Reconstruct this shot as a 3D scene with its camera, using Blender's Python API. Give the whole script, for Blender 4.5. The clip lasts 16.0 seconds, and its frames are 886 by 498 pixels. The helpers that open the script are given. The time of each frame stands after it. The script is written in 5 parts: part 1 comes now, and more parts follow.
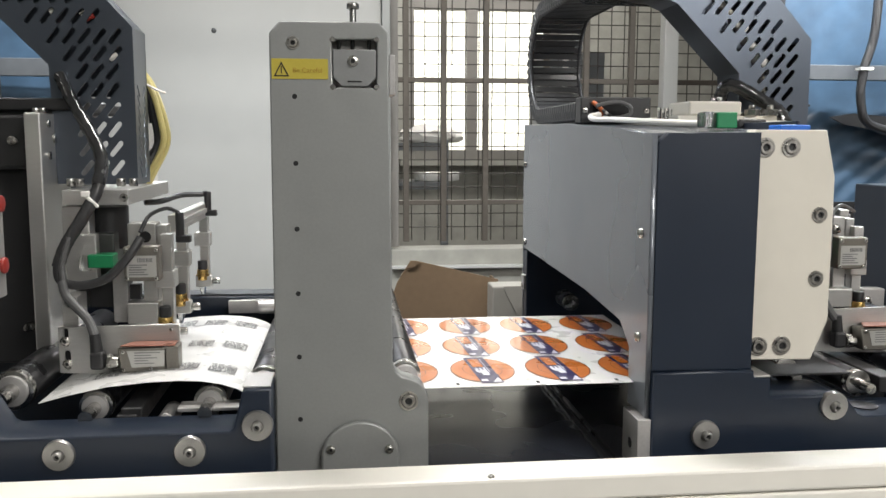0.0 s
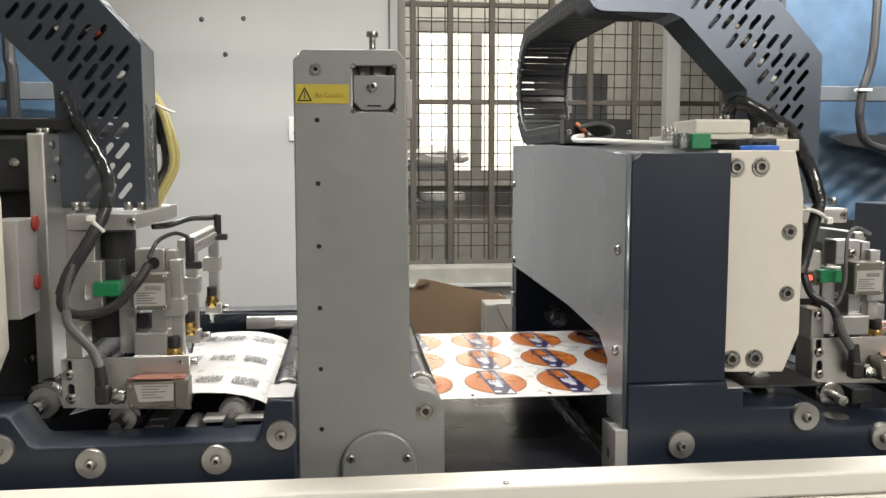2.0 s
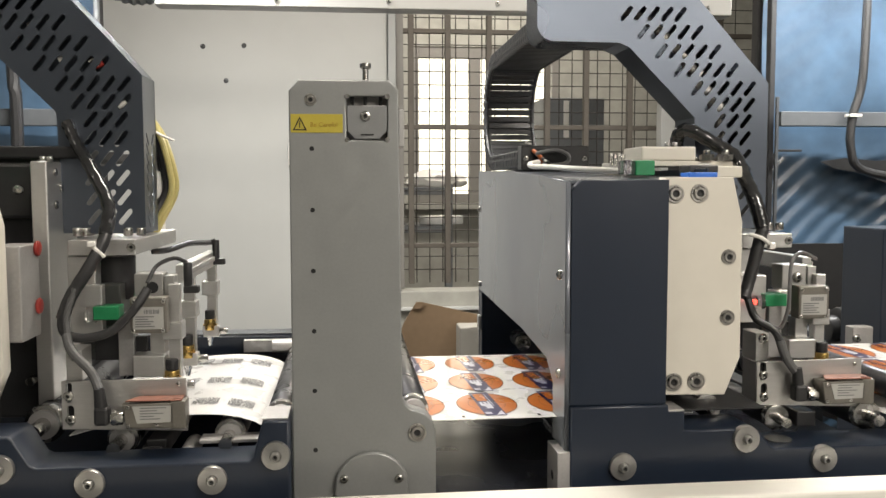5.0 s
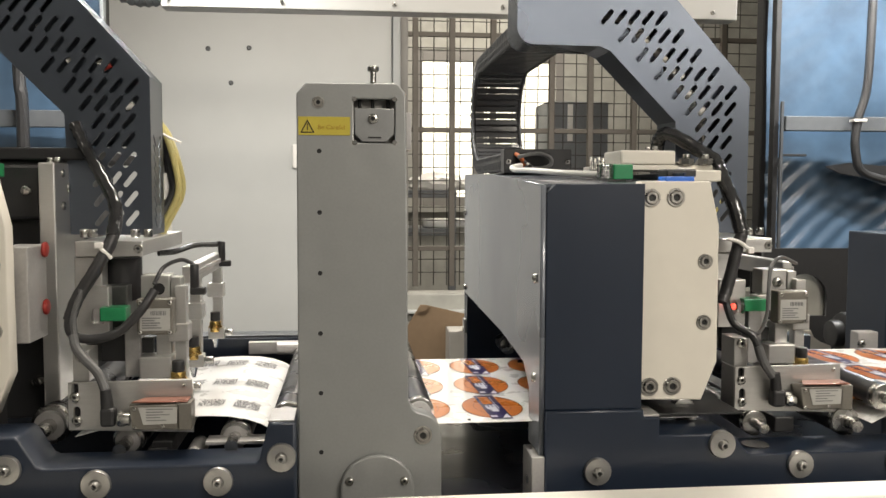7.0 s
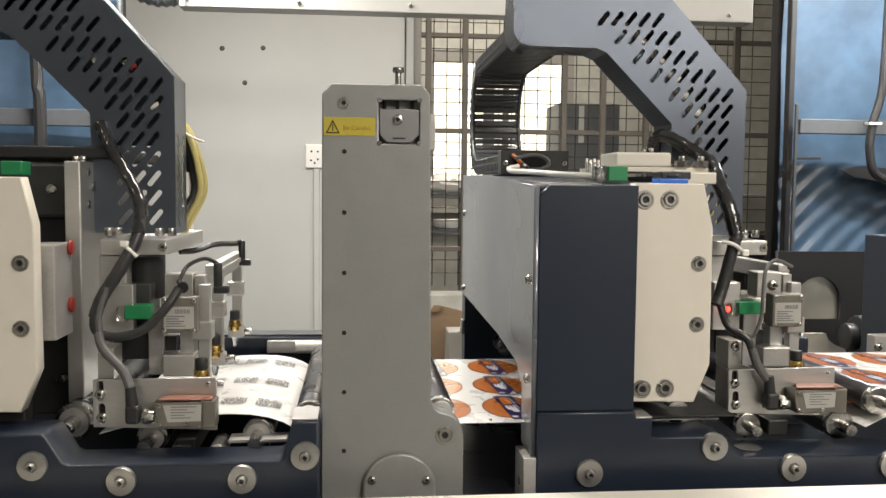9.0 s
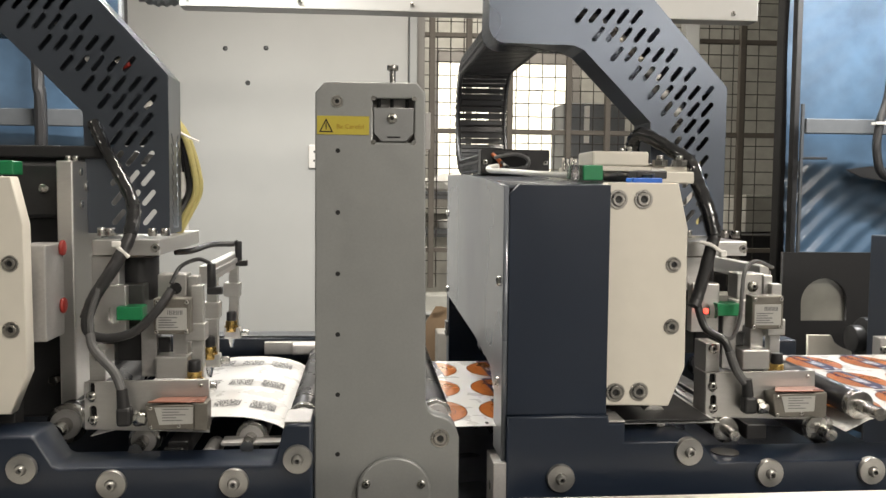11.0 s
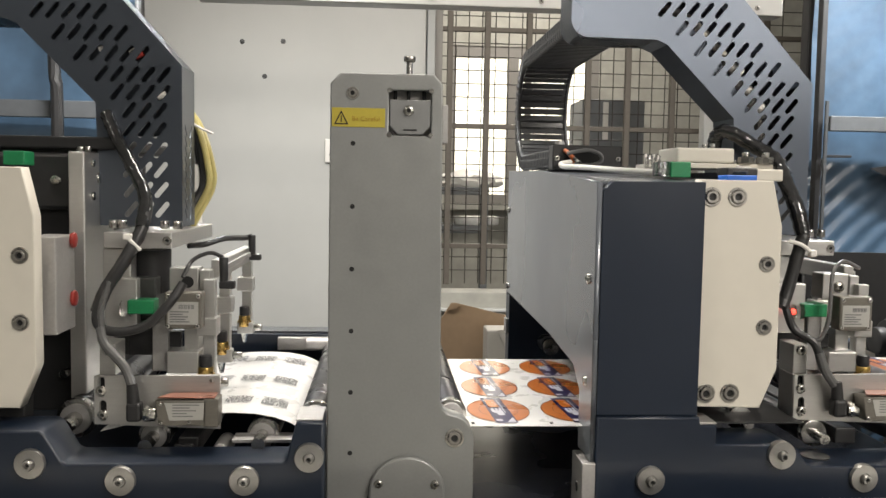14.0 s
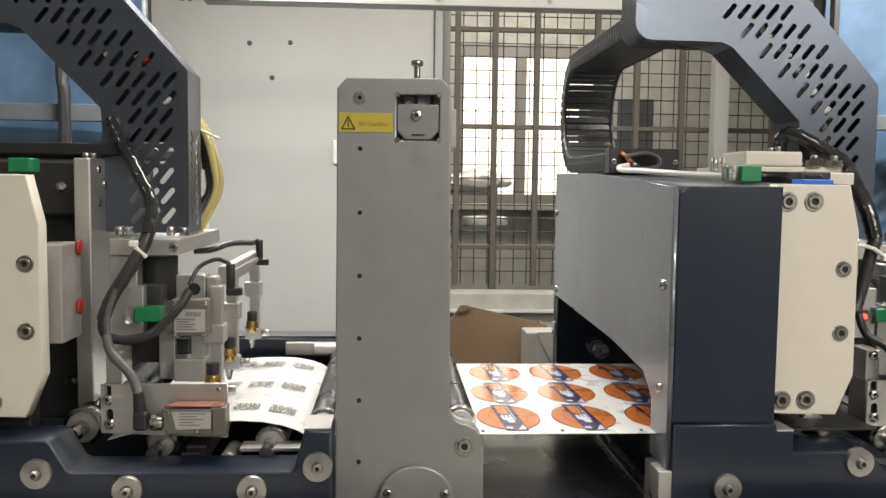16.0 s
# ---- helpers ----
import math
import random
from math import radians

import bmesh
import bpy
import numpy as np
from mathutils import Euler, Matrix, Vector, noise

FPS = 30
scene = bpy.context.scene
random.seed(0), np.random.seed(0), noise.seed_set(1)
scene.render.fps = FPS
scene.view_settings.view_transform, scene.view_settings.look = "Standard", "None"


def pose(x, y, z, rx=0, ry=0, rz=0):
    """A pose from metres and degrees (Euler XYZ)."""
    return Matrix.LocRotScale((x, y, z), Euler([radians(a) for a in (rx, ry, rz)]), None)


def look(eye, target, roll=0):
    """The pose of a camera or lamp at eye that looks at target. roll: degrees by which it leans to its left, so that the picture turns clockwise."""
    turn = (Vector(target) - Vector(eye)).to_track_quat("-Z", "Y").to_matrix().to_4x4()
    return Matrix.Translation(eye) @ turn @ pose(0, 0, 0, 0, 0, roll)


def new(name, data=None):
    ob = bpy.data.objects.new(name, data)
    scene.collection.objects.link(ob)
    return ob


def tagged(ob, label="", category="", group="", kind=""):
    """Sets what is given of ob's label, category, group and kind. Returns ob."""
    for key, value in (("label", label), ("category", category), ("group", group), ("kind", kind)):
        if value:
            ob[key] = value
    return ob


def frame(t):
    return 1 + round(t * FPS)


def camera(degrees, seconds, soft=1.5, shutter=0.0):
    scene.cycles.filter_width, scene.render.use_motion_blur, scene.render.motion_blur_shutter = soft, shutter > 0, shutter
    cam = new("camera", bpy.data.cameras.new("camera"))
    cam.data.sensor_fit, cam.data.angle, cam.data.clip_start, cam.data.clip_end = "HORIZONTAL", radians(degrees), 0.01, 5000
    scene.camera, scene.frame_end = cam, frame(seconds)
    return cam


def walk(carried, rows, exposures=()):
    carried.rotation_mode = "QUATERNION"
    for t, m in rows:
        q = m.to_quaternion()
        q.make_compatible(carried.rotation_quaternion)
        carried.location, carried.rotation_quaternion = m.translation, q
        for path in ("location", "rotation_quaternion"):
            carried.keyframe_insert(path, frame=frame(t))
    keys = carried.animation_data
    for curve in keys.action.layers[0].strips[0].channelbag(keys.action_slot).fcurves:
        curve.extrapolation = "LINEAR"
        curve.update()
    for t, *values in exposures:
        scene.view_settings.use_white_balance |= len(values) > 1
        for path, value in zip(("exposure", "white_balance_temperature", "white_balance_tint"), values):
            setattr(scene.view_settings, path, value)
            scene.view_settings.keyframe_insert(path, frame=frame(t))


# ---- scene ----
EXPOSURE = 0.45
cam = camera(53.98, 16.0, soft=1.5)
walk(cam, [
    (0, look((0.0594, -1.0717, 1.3452), (0.1705, -0.0854, 1.2239), 0.12)),
    (0.5, look((0.0562, -1.0943, 1.3449), (0.1659, -0.1068, 1.2326), -0.10)),
    (1, look((0.0427, -1.1155, 1.3451), (0.1516, -0.1270, 1.2393), -0.12)),
    (1.5, look((0.0373, -1.1214, 1.3456), (0.1459, -0.1325, 1.2442), -0.12)),
    (2, look((0.0377, -1.1182, 1.3459), (0.1459, -0.1290, 1.2475), -0.05)),
    (2.5, look((0.0529, -1.1184, 1.3463), (0.1604, -0.1289, 1.2505), -0.03)),
    (3, look((0.0705, -1.1168, 1.3460), (0.1775, -0.1270, 1.2518), -0.20)),
    (3.5, look((0.0677, -1.1166, 1.3499), (0.1738, -0.1266, 1.2569), -0.25)),
    (4, look((0.0568, -1.1332, 1.3514), (0.1636, -0.1425, 1.2674), -0.25)),
    (6.5, look((0.0443, -1.1544, 1.3513), (0.1498, -0.1624, 1.2822), 0.15)),
    (7, look((0.0417, -1.1505, 1.3514), (0.1464, -0.1583, 1.2823), 0.16)),
    (7.5, look((0.0351, -1.1491, 1.3503), (0.1391, -0.1569, 1.2814), 0.29)),
    (8, look((0.0286, -1.1541, 1.3509), (0.1305, -0.1617, 1.2823), 0.41)),
    (8.5, look((0.0233, -1.1578, 1.3507), (0.1230, -0.1651, 1.2824), 0.46)),
    (9, look((0.0177, -1.1538, 1.3516), (0.1158, -0.1610, 1.2832), 0.52)),
    (11.5, look((0.0383, -1.1373, 1.3498), (0.1235, -0.1432, 1.2825), 0.52)),
    (12, look((0.0361, -1.1364, 1.3493), (0.1170, -0.1419, 1.2821), 0.53)),
    (12.5, look((0.0394, -1.1263, 1.3468), (0.1174, -0.1316, 1.2799), 0.52)),
    (13, look((0.0296, -1.1180, 1.3431), (0.1055, -0.1235, 1.2718), 0.73)),
    (13.5, look((0.0236, -1.1161, 1.3466), (0.0959, -0.1213, 1.2739), 1.02)),
    (14, look((0.0379, -1.1131, 1.3479), (0.1087, -0.1182, 1.2758), 1.01)),
    (14.5, look((0.0425, -1.1085, 1.3501), (0.1121, -0.1135, 1.2781), 1.01)),
    (15, look((0.0412, -1.1045, 1.3515), (0.1064, -0.1093, 1.2791), 0.90)),
    (15.5, look((0.0423, -1.1055, 1.3506), (0.1049, -0.1101, 1.2788), 0.90)),
    (16, look((0.0386, -1.0983, 1.3565), (0.0995, -0.1029, 1.2826), 0.71)),
], exposures=[(0, EXPOSURE, 6400, 10), (1.5, EXPOSURE, 6650, 10), (4, EXPOSURE, 6900, 10.5), (7, EXPOSURE, 7050, 11), (16, EXPOSURE, 6850, 11)])

# ---------------------------------------------------------------- light
world = bpy.data.worlds.new("world")
scene.world = world
world.use_nodes = True
wn = world.node_tree.nodes
sky = wn.new("ShaderNodeTexSky")
sky.sky_type = "NISHITA"
sky.sun_disc = False
sky.sun_elevation, sky.sun_rotation = radians(45), radians(20)
wn["Background"].inputs[1].default_value = 0.12
world.node_tree.links.new(sky.outputs[0], wn["Background"].inputs[0])

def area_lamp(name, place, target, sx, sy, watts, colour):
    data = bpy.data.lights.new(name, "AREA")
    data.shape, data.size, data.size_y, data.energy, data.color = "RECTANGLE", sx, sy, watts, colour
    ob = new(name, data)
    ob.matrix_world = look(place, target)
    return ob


# the lamp at y 3.6 is added to brighten what stands behind the grille
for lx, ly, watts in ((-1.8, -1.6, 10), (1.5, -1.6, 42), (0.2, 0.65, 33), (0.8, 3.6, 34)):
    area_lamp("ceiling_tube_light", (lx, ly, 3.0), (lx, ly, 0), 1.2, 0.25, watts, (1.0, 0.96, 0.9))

# unseen fill lamp, added behind the viewer to brighten the right guard and front faces
area_lamp("guard_fill_light", (2.1, -3.8, 2.55), (0.5, 0.2, 1.5), 2.2, 0.35, 34, (1.0, 0.97, 0.93))

for lx, ly, lz, watts in ((-0.42, 1.05, 2.10, 15), (1.60, 1.12, 2.12, 19)):
    area_lamp("enclosure_light", (lx, ly, lz), (lx, ly + 0.05, 0), 0.6, 0.05, watts, (0.95, 0.98, 1.0))

# ---------------------------------------------------------------- materials
def mat(name, colour, rough=0.5, metal=0.0, vary=0.12, scale=30.0, bump=0.0, coat=0.0, stretch=(1, 1, 1)):
    m = bpy.data.materials.new(name)
    m.use_nodes = True
    nt = m.node_tree
    b = nt.nodes["Principled BSDF"]
    b.inputs["Roughness"].default_value = rough
    b.inputs["Metallic"].default_value = metal
    b.inputs["Coat Weight"].default_value = coat
    b.inputs["Coat Roughness"].default_value = 0.07
    co = nt.nodes.new("ShaderNodeTexCoord")
    mp = nt.nodes.new("ShaderNodeMapping")
    mp.inputs["Scale"].default_value = stretch
    nt.links.new(co.outputs["Object"], mp.inputs["Vector"])
    n1 = nt.nodes.new("ShaderNodeTexNoise")
    n1.inputs["Scale"].default_value = scale
    n1.inputs["Detail"].default_value = 6
    n2 = nt.nodes.new("ShaderNodeTexNoise")
    n2.inputs["Scale"].default_value = scale * 0.13
    n2.inputs["Detail"].default_value = 3
    nt.links.new(mp.outputs[0], n1.inputs["Vector"])
    nt.links.new(mp.outputs[0], n2.inputs["Vector"])
    add = nt.nodes.new("ShaderNodeMath")
    add.operation = "ADD"
    nt.links.new(n1.outputs["Fac"], add.inputs[0])
    nt.links.new(n2.outputs["Fac"], add.inputs[1])
    ramp = nt.nodes.new("ShaderNodeMapRange")
    ramp.inputs["From Min"].default_value, ramp.inputs["From Max"].default_value = 0.6, 1.4
    ramp.inputs["To Min"].default_value, ramp.inputs["To Max"].default_value = 1 - vary, 1 + vary
    nt.links.new(add.outputs[0], ramp.inputs["Value"])
    mul = nt.nodes.new("ShaderNodeVectorMath")
    mul.operation = "MULTIPLY"
    mul.inputs[0].default_value = colour
    nt.links.new(ramp.outputs[0], mul.inputs[1])
    nt.links.new(mul.outputs[0], b.inputs["Base Color"])
    rr = nt.nodes.new("ShaderNodeMapRange")
    rr.inputs["From Min"].default_value, rr.inputs["From Max"].default_value = 0.3, 0.7
    rr.inputs["To Min"].default_value, rr.inputs["To Max"].default_value = max(0.02, rough - 0.07), min(1, rough + 0.07)
    nt.links.new(n2.outputs["Fac"], rr.inputs["Value"])
    nt.links.new(rr.outputs[0], b.inputs["Roughness"])
    if bump:
        bp = nt.nodes.new("ShaderNodeBump")
        bp.inputs["Strength"].default_value = bump
        bp.inputs["Distance"].default_value = 0.001
        nt.links.new(n1.outputs["Fac"], bp.inputs["Height"])
        nt.links.new(bp.outputs[0], b.inputs["Normal"])
    return m


def glow(name, colour, strength):
    m = bpy.data.materials.new(name)
    m.use_nodes = True
    b = m.node_tree.nodes["Principled BSDF"]
    b.inputs["Base Color"].default_value = (*colour, 1)
    b.inputs["Emission Color"].default_value = (*colour, 1)
    b.inputs["Emission Strength"].default_value = strength
    return m


def clear(name, colour, rough=0.05):
    m = bpy.data.materials.new(name)
    m.use_nodes = True
    b = m.node_tree.nodes["Principled BSDF"]
    b.inputs["Base Color"].default_value = (*colour, 1)
    b.inputs["Roughness"].default_value = rough
    b.inputs["Transmission Weight"].default_value = 1.0
    b.inputs["IOR"].default_value = 1.45
    return m


M_POST = mat("silver_paint", (0.290, 0.297, 0.291), 0.40, 0.35, 0.05, 260, 0.06)
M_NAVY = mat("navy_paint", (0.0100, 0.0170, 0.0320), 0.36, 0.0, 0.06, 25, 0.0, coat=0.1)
# lighter copy of the navy: light reflected by the panels is put into the colour
M_LITSHEET = mat("lit_navy_sheet", (0.135, 0.148, 0.170), 0.28, 0.3, 0.05, 20, 0.0, coat=0.35)
M_GUARD = mat("grey_blue_guard", (0.112, 0.129, 0.158), 0.33, 0.75, 0.05, 20, 0.0)
M_CREAM = mat("cream_paint", (0.66, 0.625, 0.55), 0.42, 0.0, 0.03, 40, 0.0)
M_LEDGE = mat("ledge_cream_paint", (0.84, 0.81, 0.74), 0.40, 0.0, 0.03, 30, 0.0)
M_ALU = mat("brushed_aluminium", (0.60, 0.59, 0.57), 0.38, 0.85, 0.08, 300, 0.05, stretch=(1, 1, 12))
M_REAR = mat("dull_beige_sheet", (0.30, 0.285, 0.255), 0.5, 0.1, 0.06, 40)
M_DARKALU = mat("dark_anodised", (0.060, 0.063, 0.060), 0.38, 0.4, 0.15, 120)
M_BAND = mat("grey_band", (0.085, 0.092, 0.100), 0.55, 0, 0.15, 40)
M_EDGE = mat("dark_edge_strip", (0.055, 0.060, 0.066), 0.5, 0, 0.1, 60)
M_CAST = mat("matt_aluminium", (0.42, 0.41, 0.40), 0.5, 0.6, 0.10, 250, 0.08)
M_STEEL = mat("polished_steel", (0.46, 0.45, 0.43), 0.24, 1.0, 0.08, 400)
M_ROLL = mat("dark_roller", (0.06, 0.06, 0.064), 0.3, 0.75, 0.12, 120, 0.05)
M_SCREW = mat("zinc_screw", (0.50, 0.49, 0.46), 0.26, 1.0, 0.15, 800)
M_DARKSTEEL = mat("dark_or_shaded_steel", (0.05, 0.05, 0.05), 0.35, 0.7, 0.15, 300)
M_SOCKET = mat("socket_steel", (0.50, 0.48, 0.45), 0.30, 1.0, 0.25, 500)
M_DISC = mat("turned_disc", (0.38, 0.375, 0.36), 0.36, 0.8, 0.08, 300)
M_HOLE = mat("hole_black", (0.012, 0.012, 0.013), 0.8, 0, 0.1, 100)
M_BLACK = mat("black_plastic", (0.022, 0.022, 0.023), 0.42, 0, 0.15, 300, 0.1)
M_CABLE = mat("black_cable", (0.028, 0.028, 0.029), 0.38, 0, 0.2, 250, 0.15)
M_TAPE = mat("shiny_black_tape", (0.018, 0.018, 0.019), 0.2, 0, 0.2, 120, 0.6, coat=0.6)
M_GREYCABLE = mat("grey_cable", (0.10, 0.10, 0.10), 0.45, 0, 0.15, 250, 0.1)
M_WHITEP = mat("white_plastic", (0.78, 0.76, 0.72), 0.4, 0, 0.05, 200)
M_GREEN = mat("green_plastic", (0.010, 0.20, 0.075), 0.4, 0, 0.1, 250)
M_BLUEP = mat("blue_plastic", (0.02, 0.14, 0.60), 0.4, 0, 0.1, 250)
M_YELLOWTUBE = mat("yellow_tube", (0.56, 0.49, 0.20), 0.35, 0, 0.1, 100)
M_ORANGEWIRE = mat("orange_wire", (0.60, 0.15, 0.04), 0.45, 0, 0.1, 200)
M_BRASS = mat("brass", (0.62, 0.42, 0.14), 0.28, 0.95, 0.12, 300)
M_SENSOR = mat("tan_cast_sensor", (0.19, 0.178, 0.155), 0.45, 0.55, 0.12, 300, 0.1)
M_PLATE = mat("rating_plate", (0.44, 0.435, 0.41), 0.45, 0.2, 0.05, 300)
M_INK = mat("grey_ink", (0.18, 0.18, 0.18), 0.6, 0, 0.2, 600)
M_YELLOW = mat("yellow_sticker", (0.48, 0.39, 0.05), 0.5, 0, 0.05, 200)
M_AMBERINK = mat("amber_ink", (0.36, 0.22, 0.02), 0.5, 0, 0.05, 200)
M_REDSPOT = mat("red_spot", (0.28, 0.025, 0.018), 0.4, 0, 0.1, 150)
M_PAPER = mat("glossy_label_paper", (0.86, 0.855, 0.84), 0.30, 0, 0.015, 200, 0.0, coat=0.8)
M_ORANGE = mat("orange_print", (0.56, 0.17, 0.035), 0.30, 0, 0.10, 90, 0.0, coat=0.8)
M_BROWN = mat("brown_print", (0.12, 0.035, 0.02), 0.32, 0, 0.05, 90, 0.0, coat=0.8)
M_PURPLE = mat("purple_print", (0.020, 0.014, 0.080), 0.30, 0, 0.05, 90, 0.0, coat=0.8)
M_PALE = mat("pale_print", (0.70, 0.70, 0.78), 0.30, 0, 0.05, 90, 0.0, coat=0.8)
M_WALL = mat("white_wall_paint", (0.45, 0.455, 0.44), 0.55, 0, 0.05, 6, 0.02)
M_WALLGREY = mat("grey_wall_paint", (0.36, 0.37, 0.36), 0.6, 0, 0.06, 8, 0.02)
M_PLASTER = mat("worn_plaster", (0.33, 0.325, 0.29), 0.8, 0, 0.22, 14, 0.3)
M_FLOOR = mat("grey_floor", (0.28, 0.28, 0.27), 0.5, 0, 0.12, 5, 0.05)
M_CEIL = mat("white_ceiling", (0.72, 0.72, 0.70), 0.7, 0, 0.05, 5)
M_WIRE = mat("mesh_wire", (0.045, 0.040, 0.035), 0.5, 0.3, 0.15, 60)
M_BAR = mat("grille_bar", (0.105, 0.092, 0.077), 0.55, 0.3, 0.15, 60)
M_FRAMEW = mat("window_frame_paint", (0.20, 0.19, 0.175), 0.5, 0, 0.08, 40)
M_CARD = mat("cardboard", (0.20, 0.135, 0.080), 0.8, 0, 0.08, 60, 0.1)
M_BLUEF = mat("blue_film", (0.062, 0.112, 0.178), 0.40, 0, 0.45, 9, 0.0, coat=0.3)
M_STRAP = mat("grey_strap", (0.16, 0.17, 0.18), 0.5, 0, 0.1, 60)
M_DARKM = mat("dark_machine", (0.011, 0.011, 0.012), 0.65, 0.0, 0.2, 60, 0.1)
M_CHAIN = mat("energy_chain_plastic", (0.045, 0.046, 0.049), 0.36, 0, 0.12, 200, 0.1)
M_BELT = mat("dark_cover", (0.030, 0.034, 0.046), 0.28, 0.0, 0.07, 40, 0.05, coat=0.2)
M_BEAM = mat("grey_beam_paint", (0.38, 0.378, 0.365), 0.42, 0.1, 0.04, 20)
M_SKY = glow("bright_daylight", (1.0, 0.95, 0.84), 1.35)
M_LED = glow("red_led", (1.0, 0.06, 0.04), 2.5)
M_CLEAR = clear("clear_plastic", (0.9, 0.9, 0.9), 0.1)
M_GLASS = clear("window_glass", (0.95, 0.97, 0.96), 0.02)
M_REDCLEAR = mat("red_lens", (0.33, 0.15, 0.11), 0.3, 0.2, 0.3, 120)


# ---------------------------------------------------------------- building helpers
INV = {}


def thing(name, label, category, place, group="", kind=""):
    ob = new(name)
    ob.location = place
    INV[ob.name] = Matrix.Translation(-Vector(place))
    return tagged(ob, label, category, group, kind)


def put_mesh(name, me, parent, label="", at=None):
    ob = new(name, me)
    if parent is not None:
        ob.parent = parent
        ob.matrix_parent_inverse = INV.get(parent.name, Matrix.Identity(4))
    if at is not None:
        ob.matrix_basis = at if isinstance(at, Matrix) else Matrix.Translation(at)
    return tagged(ob, label)


def part(name, bm, material, parent, label="", smooth=False):
    me = bpy.data.meshes.new(name)
    bmesh.ops.recalc_face_normals(bm, faces=bm.faces)
    bm.to_mesh(me)
    bm.free()
    for m in material if isinstance(material, (list, tuple)) else [material]:
        me.materials.append(m)
    if smooth:
        for p in me.polygons:
            p.use_smooth = True
        me.set_sharp_from_angle(angle=radians(35))
    return put_mesh(name, me, parent, label)


def B(lo, hi, bevel=0.0015, bm=None, segs=2):
    bm = bm or bmesh.new()
    lo, hi = Vector(map(min, zip(lo, hi))), Vector(map(max, zip(lo, hi)))
    c, s = (lo + hi) / 2, hi - lo
    g = bmesh.ops.create_cube(bm, size=1.0)
    bmesh.ops.scale(bm, vec=s, verts=g["verts"])
    bmesh.ops.translate(bm, vec=c, verts=g["verts"])
    bevel = min(bevel, min(s) * 0.45)
    if bevel > 0:
        es = list({e for v in g["verts"] for e in v.link_edges})
        bmesh.ops.bevel(bm, geom=es, offset=bevel, segments=segs, affect="EDGES", profile=0.5)
    return bm


def XB(a, b, y0, y1, bevel=0.0015, bm=None):
    """A block between two corners (x, z) and two depths."""
    return B((a[0], y0, a[1]), (b[0], y1, b[1]), bevel, bm)


def C(p, q, r, r2=None, bm=None, n=24, bevel=0.0):
    """A round bar from p to q."""
    bm = bm or bmesh.new()
    p, q = Vector(p), Vector(q)
    d = q - p
    m = Matrix.Translation((p + q) / 2) @ d.to_track_quat("Z", "Y").to_matrix().to_4x4()
    g = bmesh.ops.create_cone(bm, cap_ends=True, segments=n, radius1=r, radius2=r if r2 is None else r2, depth=d.length, matrix=m)
    if bevel:
        es = [e for e in {e for v in g["verts"] for e in v.link_edges} if any(len(f.verts) > 4 for f in e.link_faces)]
        bmesh.ops.bevel(bm, geom=es, offset=bevel, segments=2, affect="EDGES", profile=0.5)
    return bm


def sheet(outline, y0, y1, holes=(), bevel=0.0, axis="y"):
    """A flat plate from its outline (a, b) with holes, between two depths; axis y: a is x, b is z; axis x: a is y; axis z: b is y."""
    cu = bpy.data.curves.new("plate_outline", "CURVE")
    cu.dimensions, cu.fill_mode = "2D", "BOTH"
    half = abs(y1 - y0) / 2
    cu.extrude, cu.bevel_depth, cu.bevel_resolution = half - bevel, bevel, 1
    cu.offset = -bevel
    for loop in (outline, *holes):
        sp = cu.splines.new("POLY")
        sp.points.add(len(loop) - 1)
        for pt, (a, b) in zip(sp.points, loop):
            pt.co = (a, b, 0, 1)
        sp.use_cyclic_u = True
    ob = bpy.data.objects.new("plate_outline", cu)
    me = bpy.data.meshes.new_from_object(ob)
    bm = bmesh.new()
    bm.from_mesh(me)
    bpy.data.objects.remove(ob)
    bpy.data.curves.remove(cu)
    bpy.data.meshes.remove(me)
    mid = (y0 + y1) / 2
    for v in bm.verts:
        a, b, c = v.co
        v.co = {"y": (a, mid - c, b), "x": (mid + c, a, b), "z": (a, b, mid + c)}[axis]
    bmesh.ops.remove_doubles(bm, verts=bm.verts, dist=1e-6)
    return bm


def smooth_path(pts, per=8):
    pts = [Vector(p) for p in pts]
    if len(pts) < 3:
        return pts
    ext = [2 * pts[0] - pts[1], *pts, 2 * pts[-1] - pts[-2]]
    out = []
    for i in range(1, len(ext) - 2):
        p0, p1, p2, p3 = ext[i - 1:i + 3]
        for k in range(per):
            t = k / per
            out.append(0.5 * (2 * p1 + (p2 - p0) * t + (2 * p0 - 5 * p1 + 4 * p2 - p3) * t * t + (3 * p1 - p0 - 3 * p2 + p3) * t ** 3))
    return out + [pts[-1]]


def tube(pts, r, n=10, per=8, bm=None, wobble=0.0):
    """A cable through the points."""
    bm = bm or bmesh.new()
    path = smooth_path(pts, per)
    rings, up = [], Vector((0.13, 0.31, 0.94))
    for i, p in enumerate(path):
        d = (path[min(i + 1, len(path) - 1)] - path[max(i - 1, 0)]).normalized()
        a = d.cross(up).normalized()
        b = d.cross(a)
        k = r * (1 + wobble * math.sin(i * 1.9))
        rings.append([bm.verts.new(p + k * (math.cos(2 * math.pi * j / n) * a + math.sin(2 * math.pi * j / n) * b)) for j in range(n)])
    for r0, r1 in zip(rings, rings[1:]):
        for j in range(n):
            bm.faces.new((r0[j], r0[(j + 1) % n], r1[(j + 1) % n], r1[j]))
    bm.faces.new(rings[0])
    bm.faces.new(rings[-1][::-1])
    return bm


